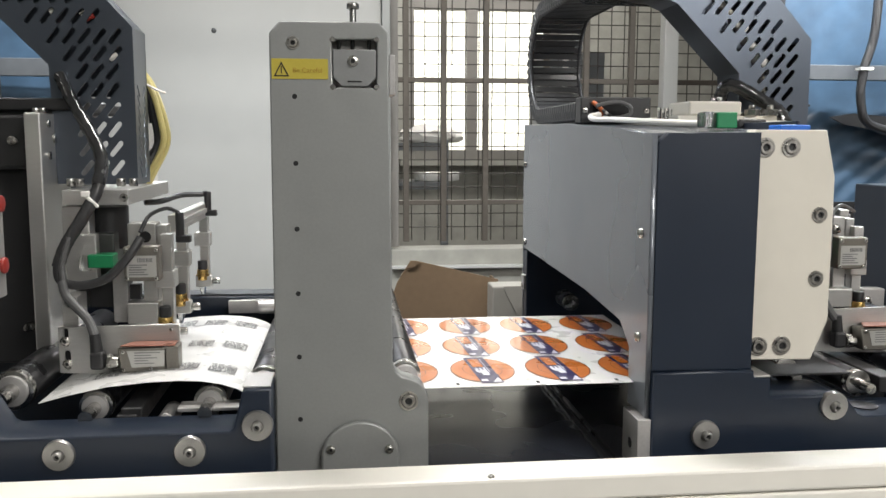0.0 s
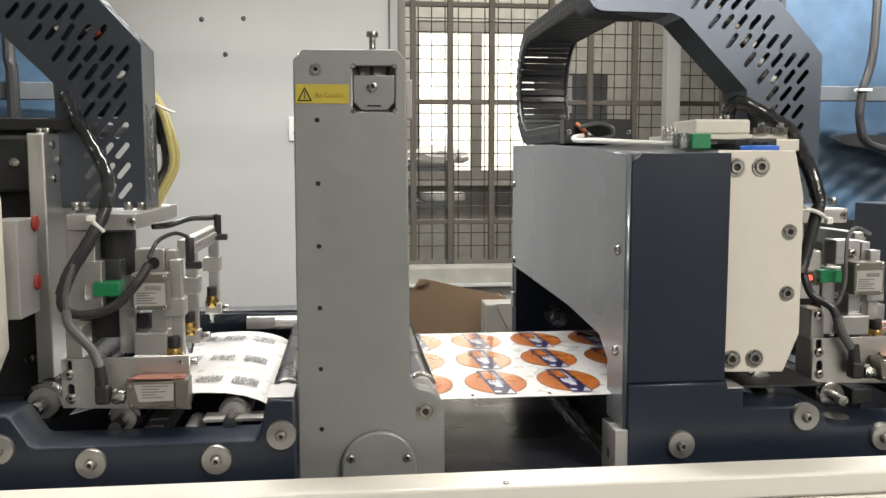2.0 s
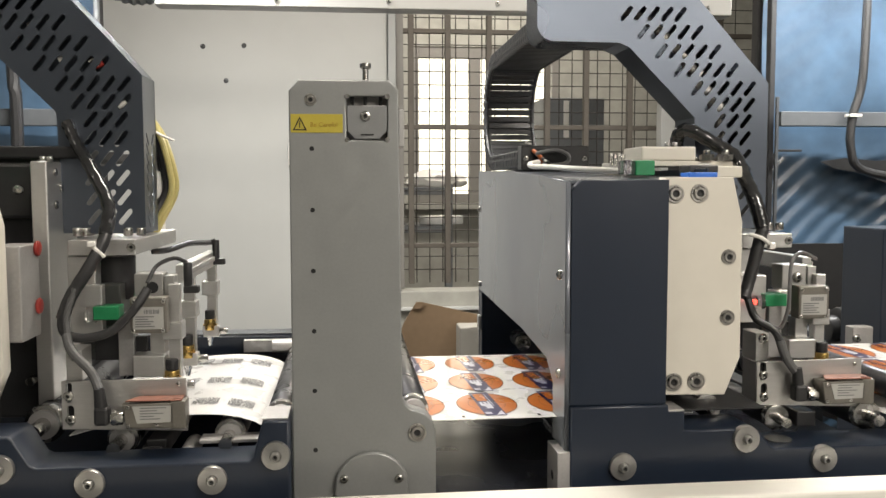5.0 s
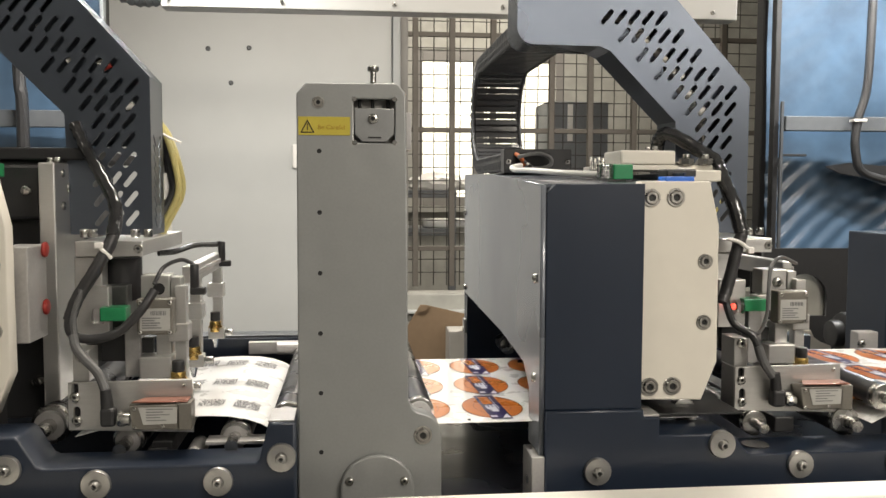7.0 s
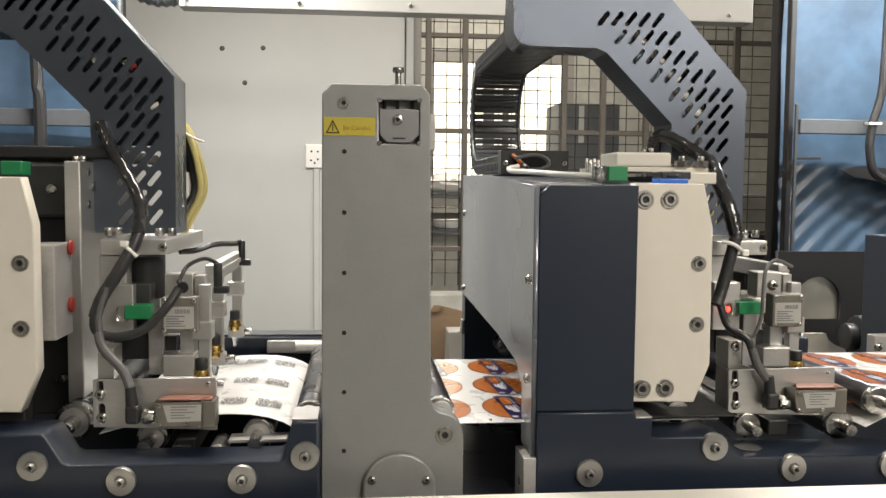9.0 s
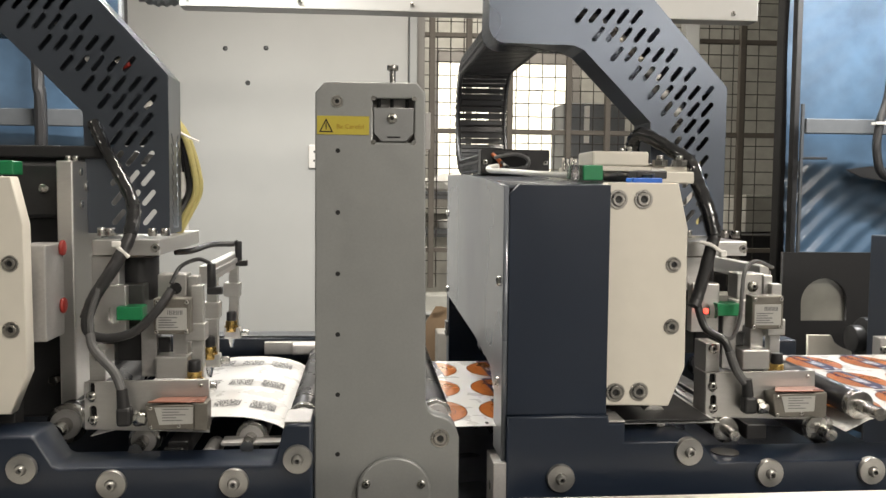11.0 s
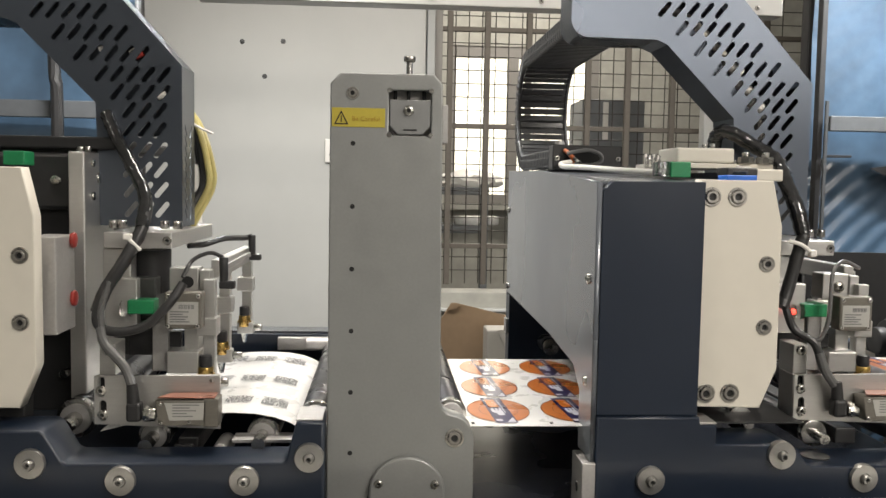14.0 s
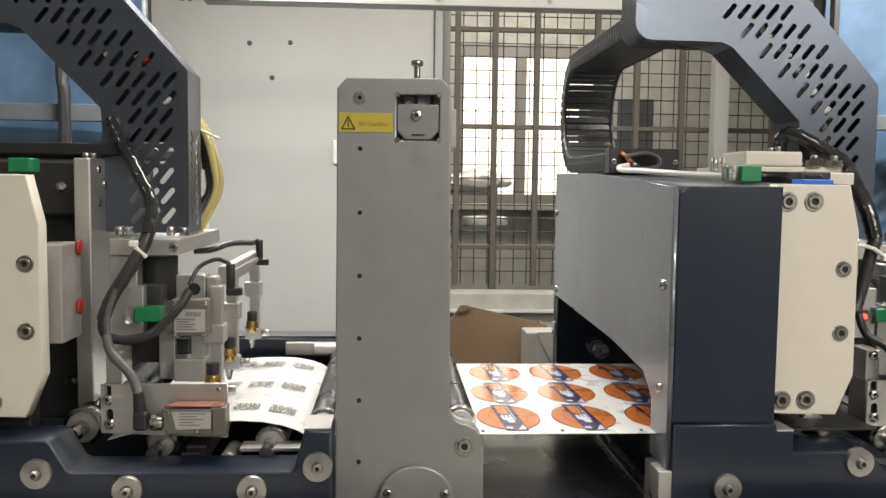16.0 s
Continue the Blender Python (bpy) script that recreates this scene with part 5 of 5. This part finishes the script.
def head_top(h):
    """Valve, nuts and blocks that ride on the carriage above the housing."""
    def at(a, b, y0, y1, bevel):
        return XB((a[0] - OFFSET[0], a[1]), (b[0] - OFFSET[0], b[1]), y0 - OFFSET[1], y1 - OFFSET[1], bevel)

    def stud(x, y, z0, z1, r, n):
        return C((x - OFFSET[0], y - OFFSET[1], z0), (x - OFFSET[0], y - OFFSET[1], z1), r, n=n, bevel=0.0008)

    part("valve_body", at((0.4520, 1.3890), (0.5390, 1.4110), 0.15, 0.24, 0.003), M_CREAM, h, "pale cast valve body")
    part("valve_seat", at((0.4340, 1.3810), (0.6080, 1.3885), 0.15, 0.30, 0.001), M_CREAM, h)
    for x, z in ((0.5120, 1.4150), (0.5240, 1.4160)):
        part("valve_stud", stud(x, 0.20, z - 0.004, z + 0.004, 0.0045, 12), M_STEEL, h, smooth=True)
    part("clip", at((0.4920, 1.3690), (0.5360, 1.3805), 0.06, 0.10, 0.002), M_BLACK, h)
    part("pale_block", at((0.5400, 1.3630), (0.5910, 1.3800), 0.10, 0.22, 0.002), M_CREAM, h)
    for x in (0.5560, 0.5860):
        part("lock_nut", stud(x, 0.15, 1.3890, 1.3990, 0.0115, 6), M_STEEL, h)
        part("nut_stud", stud(x, 0.15, 1.3990, 1.4060, 0.0055, 14), M_STEEL, h, smooth=True)
    for k in range(4):
        part("clear_coupling", stud(0.418 + 0.006 * k, 0.19, 1.3810, 1.4020 - 0.002 * (k % 2), 0.0038, 12), M_CLEAR, h, smooth=True)


SLOTS = [((-0.4930, 1.6230), 5), ((-0.4650, 1.5950), 5), ((-0.4350, 1.5650), 5), ((-0.4050, 1.5360), 5), ((-0.3750, 1.5070), 5), ((-0.3530, 1.4810), 4), ((-0.3360, 1.4550), 3), ((-0.3370, 1.4270), 3),
         ((-0.3360, 1.3980), 3), ((-0.3360, 1.3690), 3), ((-0.3350, 1.3400), 3), ((-0.3340, 1.3110), 3)]
RAT = ((-0.2500, 1.1540), (-0.2090, 1.1850))
SEN = ((-0.2320, 1.0400), (-0.2380, 1.0630))
head_left = carriage("aluminium print head carriage with perforated guard and looped cable", True)
OFFSET = Vector((0.938, 0.018, 0.0))
head_right = carriage("aluminium print head carriage with red status light and taped cable", False)
part("status_led", XB((-0.3290, 1.1715), (-0.3215, 1.1800), 0.074, 0.082, 0.003), M_LED, head_right, "glowing red status light")

head_top(head_right)

# cream plate of the neighbouring station, standing still
np_ = thing("bearing_plate", "cream painted bearing plate with socket bolts beside the carriage", "plate", (-0.5, 0.0, 0.9))
dxp = -0.9340
part("plate", sheet([(0.4330 + dxp, 1.0620), (0.5215 + dxp, 1.0600), (0.5430 + dxp, 1.1130), (0.5420 + dxp, 1.3020), (0.5280 + dxp, 1.3625), (0.4330 + dxp, 1.3625)], -0.004, 0.022, (), 0.0018), M_CREAM, np_)
for x, z in ((0.447, 1.340), (0.4815, 1.3405), (0.5250, 1.2530), (0.5245, 1.1690), (0.4815, 1.0805), (0.4490, 1.0800)):
    bolt(np_, (x + dxp, -0.004, z), 0.0106 if 1.1 < z < 1.3 else 0.0128, "socket", "socket_bolt")
part("bearing_block", XB((-0.4160, 1.1470), (-0.3780, 1.2740), 0.03, 0.10, 0.002), M_CAST, np_)
# two dim red lights, their faint glow put into dark red discs
for z in (1.267, 1.188):
    part("red_spot", C((-0.3785, 0.088, z), (-0.3725, 0.088, z), 0.011, n=20, bevel=0.003), M_REDSPOT, np_, "dark red disc standing in for a dim red light", smooth=True)
part("green_terminal", XB((-0.4670, 1.3660), (-0.4390, 1.3850), 0.09, 0.125, 0.0015), M_GREEN, np_)
part("support", B((-0.56, 0.03, 0.9), (-0.42, 0.06, 1.30), 0.002), M_DARKM, np_)

# web and navy column farther along the machine
fw = thing("label_web", "printed label web running on past the carriage", "paper", (1.0, 0.24, 1.0))
FX, FZ = 0.842, 1.0360
frow = [(FX - 0.050, FZ - 0.022), (FX - 0.015, FZ - 0.005), (FX + 0.01, FZ), (FX + 0.2, FZ), (FX + 0.55, FZ)]
fpaper = web_surface(frow, 0.020, 0.468, fw, M_PAPER)
for yc in (0.100, 0.245, 0.392):
    for k in range(-1, 4):
        put_mesh("label", lm, fpaper, "", (FX + 0.10 + PITCH * k, yc, FZ))
        put_mesh("label_frame", fm, fpaper, "purple printed frame with pale content", (FX + 0.10 + PITCH * k, yc, FZ))
nc = thing("station_column", "navy steel column of the next machine station", "column", (1.0, 0.5, 0.7))
part("column", XB((1.1550, 0.6770), (1.3840, 1.2600), 0.55, 0.70, 0.003), M_NAVY, nc)
part("foot_plate", XB((1.0750, 1.0130), (1.1200, 1.0600), 0.52, 0.548, 0.002), M_CAST, nc)
bolt(nc, (1.0840, 0.52, 1.0370), 0.009, "button", "screw")


# ---------------------------------------------------------------- motion
SLIDE = [
    (0, 0.1477), (0.5, 0.1371), (1, 0.1262), (1.5, 0.1156), (2, 0.1054), (2.5, 0.0944),
    (3, 0.0836), (3.5, 0.0725), (4, 0.0629), (6.5, 0.0103), (7, -0.0000), (7.5, -0.0104),
    (8, -0.0204), (8.5, -0.0310), (9, -0.0406), (10.6, -0.0738), (11, -0.0758), (11.5, -0.0757),
    (12, -0.0641), (12.5, -0.0432), (13, -0.0217), (13.5, -0.0006), (14, 0.0200), (14.5, 0.0408),
    (15, 0.0621), (15.5, 0.0829), (16, 0.1034),
]
PUSH = [
    (0, 0.1138), (0.5, 0.0786), (1, 0.0449), (1.5, 0.0139), (2, 0.0000), (3, 0.0000), (16, 0.0000),
]
WEB = [
    (0, 0.0055), (11.2, 0.0055), (11.6, 0.0055), (11.8, -0.0010), (12, -0.0105), (12.3, -0.0280), (12.5, -0.0340), (12.8, -0.0345), (16, -0.0345),
]
motions_list += [
    (md, [(t, pose(MOD[0] + d, MOD[1], MOD[2])) for t, d in SLIDE]),
    (head_right, [(t, pose(HEAD[0] + OFFSET[0] + d, HEAD[1] + OFFSET[1] + dict(PUSH).get(t, 0.0), HEAD[2])) for t, d in SLIDE]),
    (head_left, [(t, pose(HEAD[0], HEAD[1] + d, HEAD[2])) for t, d in PUSH]),
    (fw, [(t, pose(1.0 + d, 0.24, 1.0)) for t, d in SLIDE]),
    (pw, [(t, pose(0.2 + d, 0.24, 1.02)) for t, d in WEB]),
]
motions()
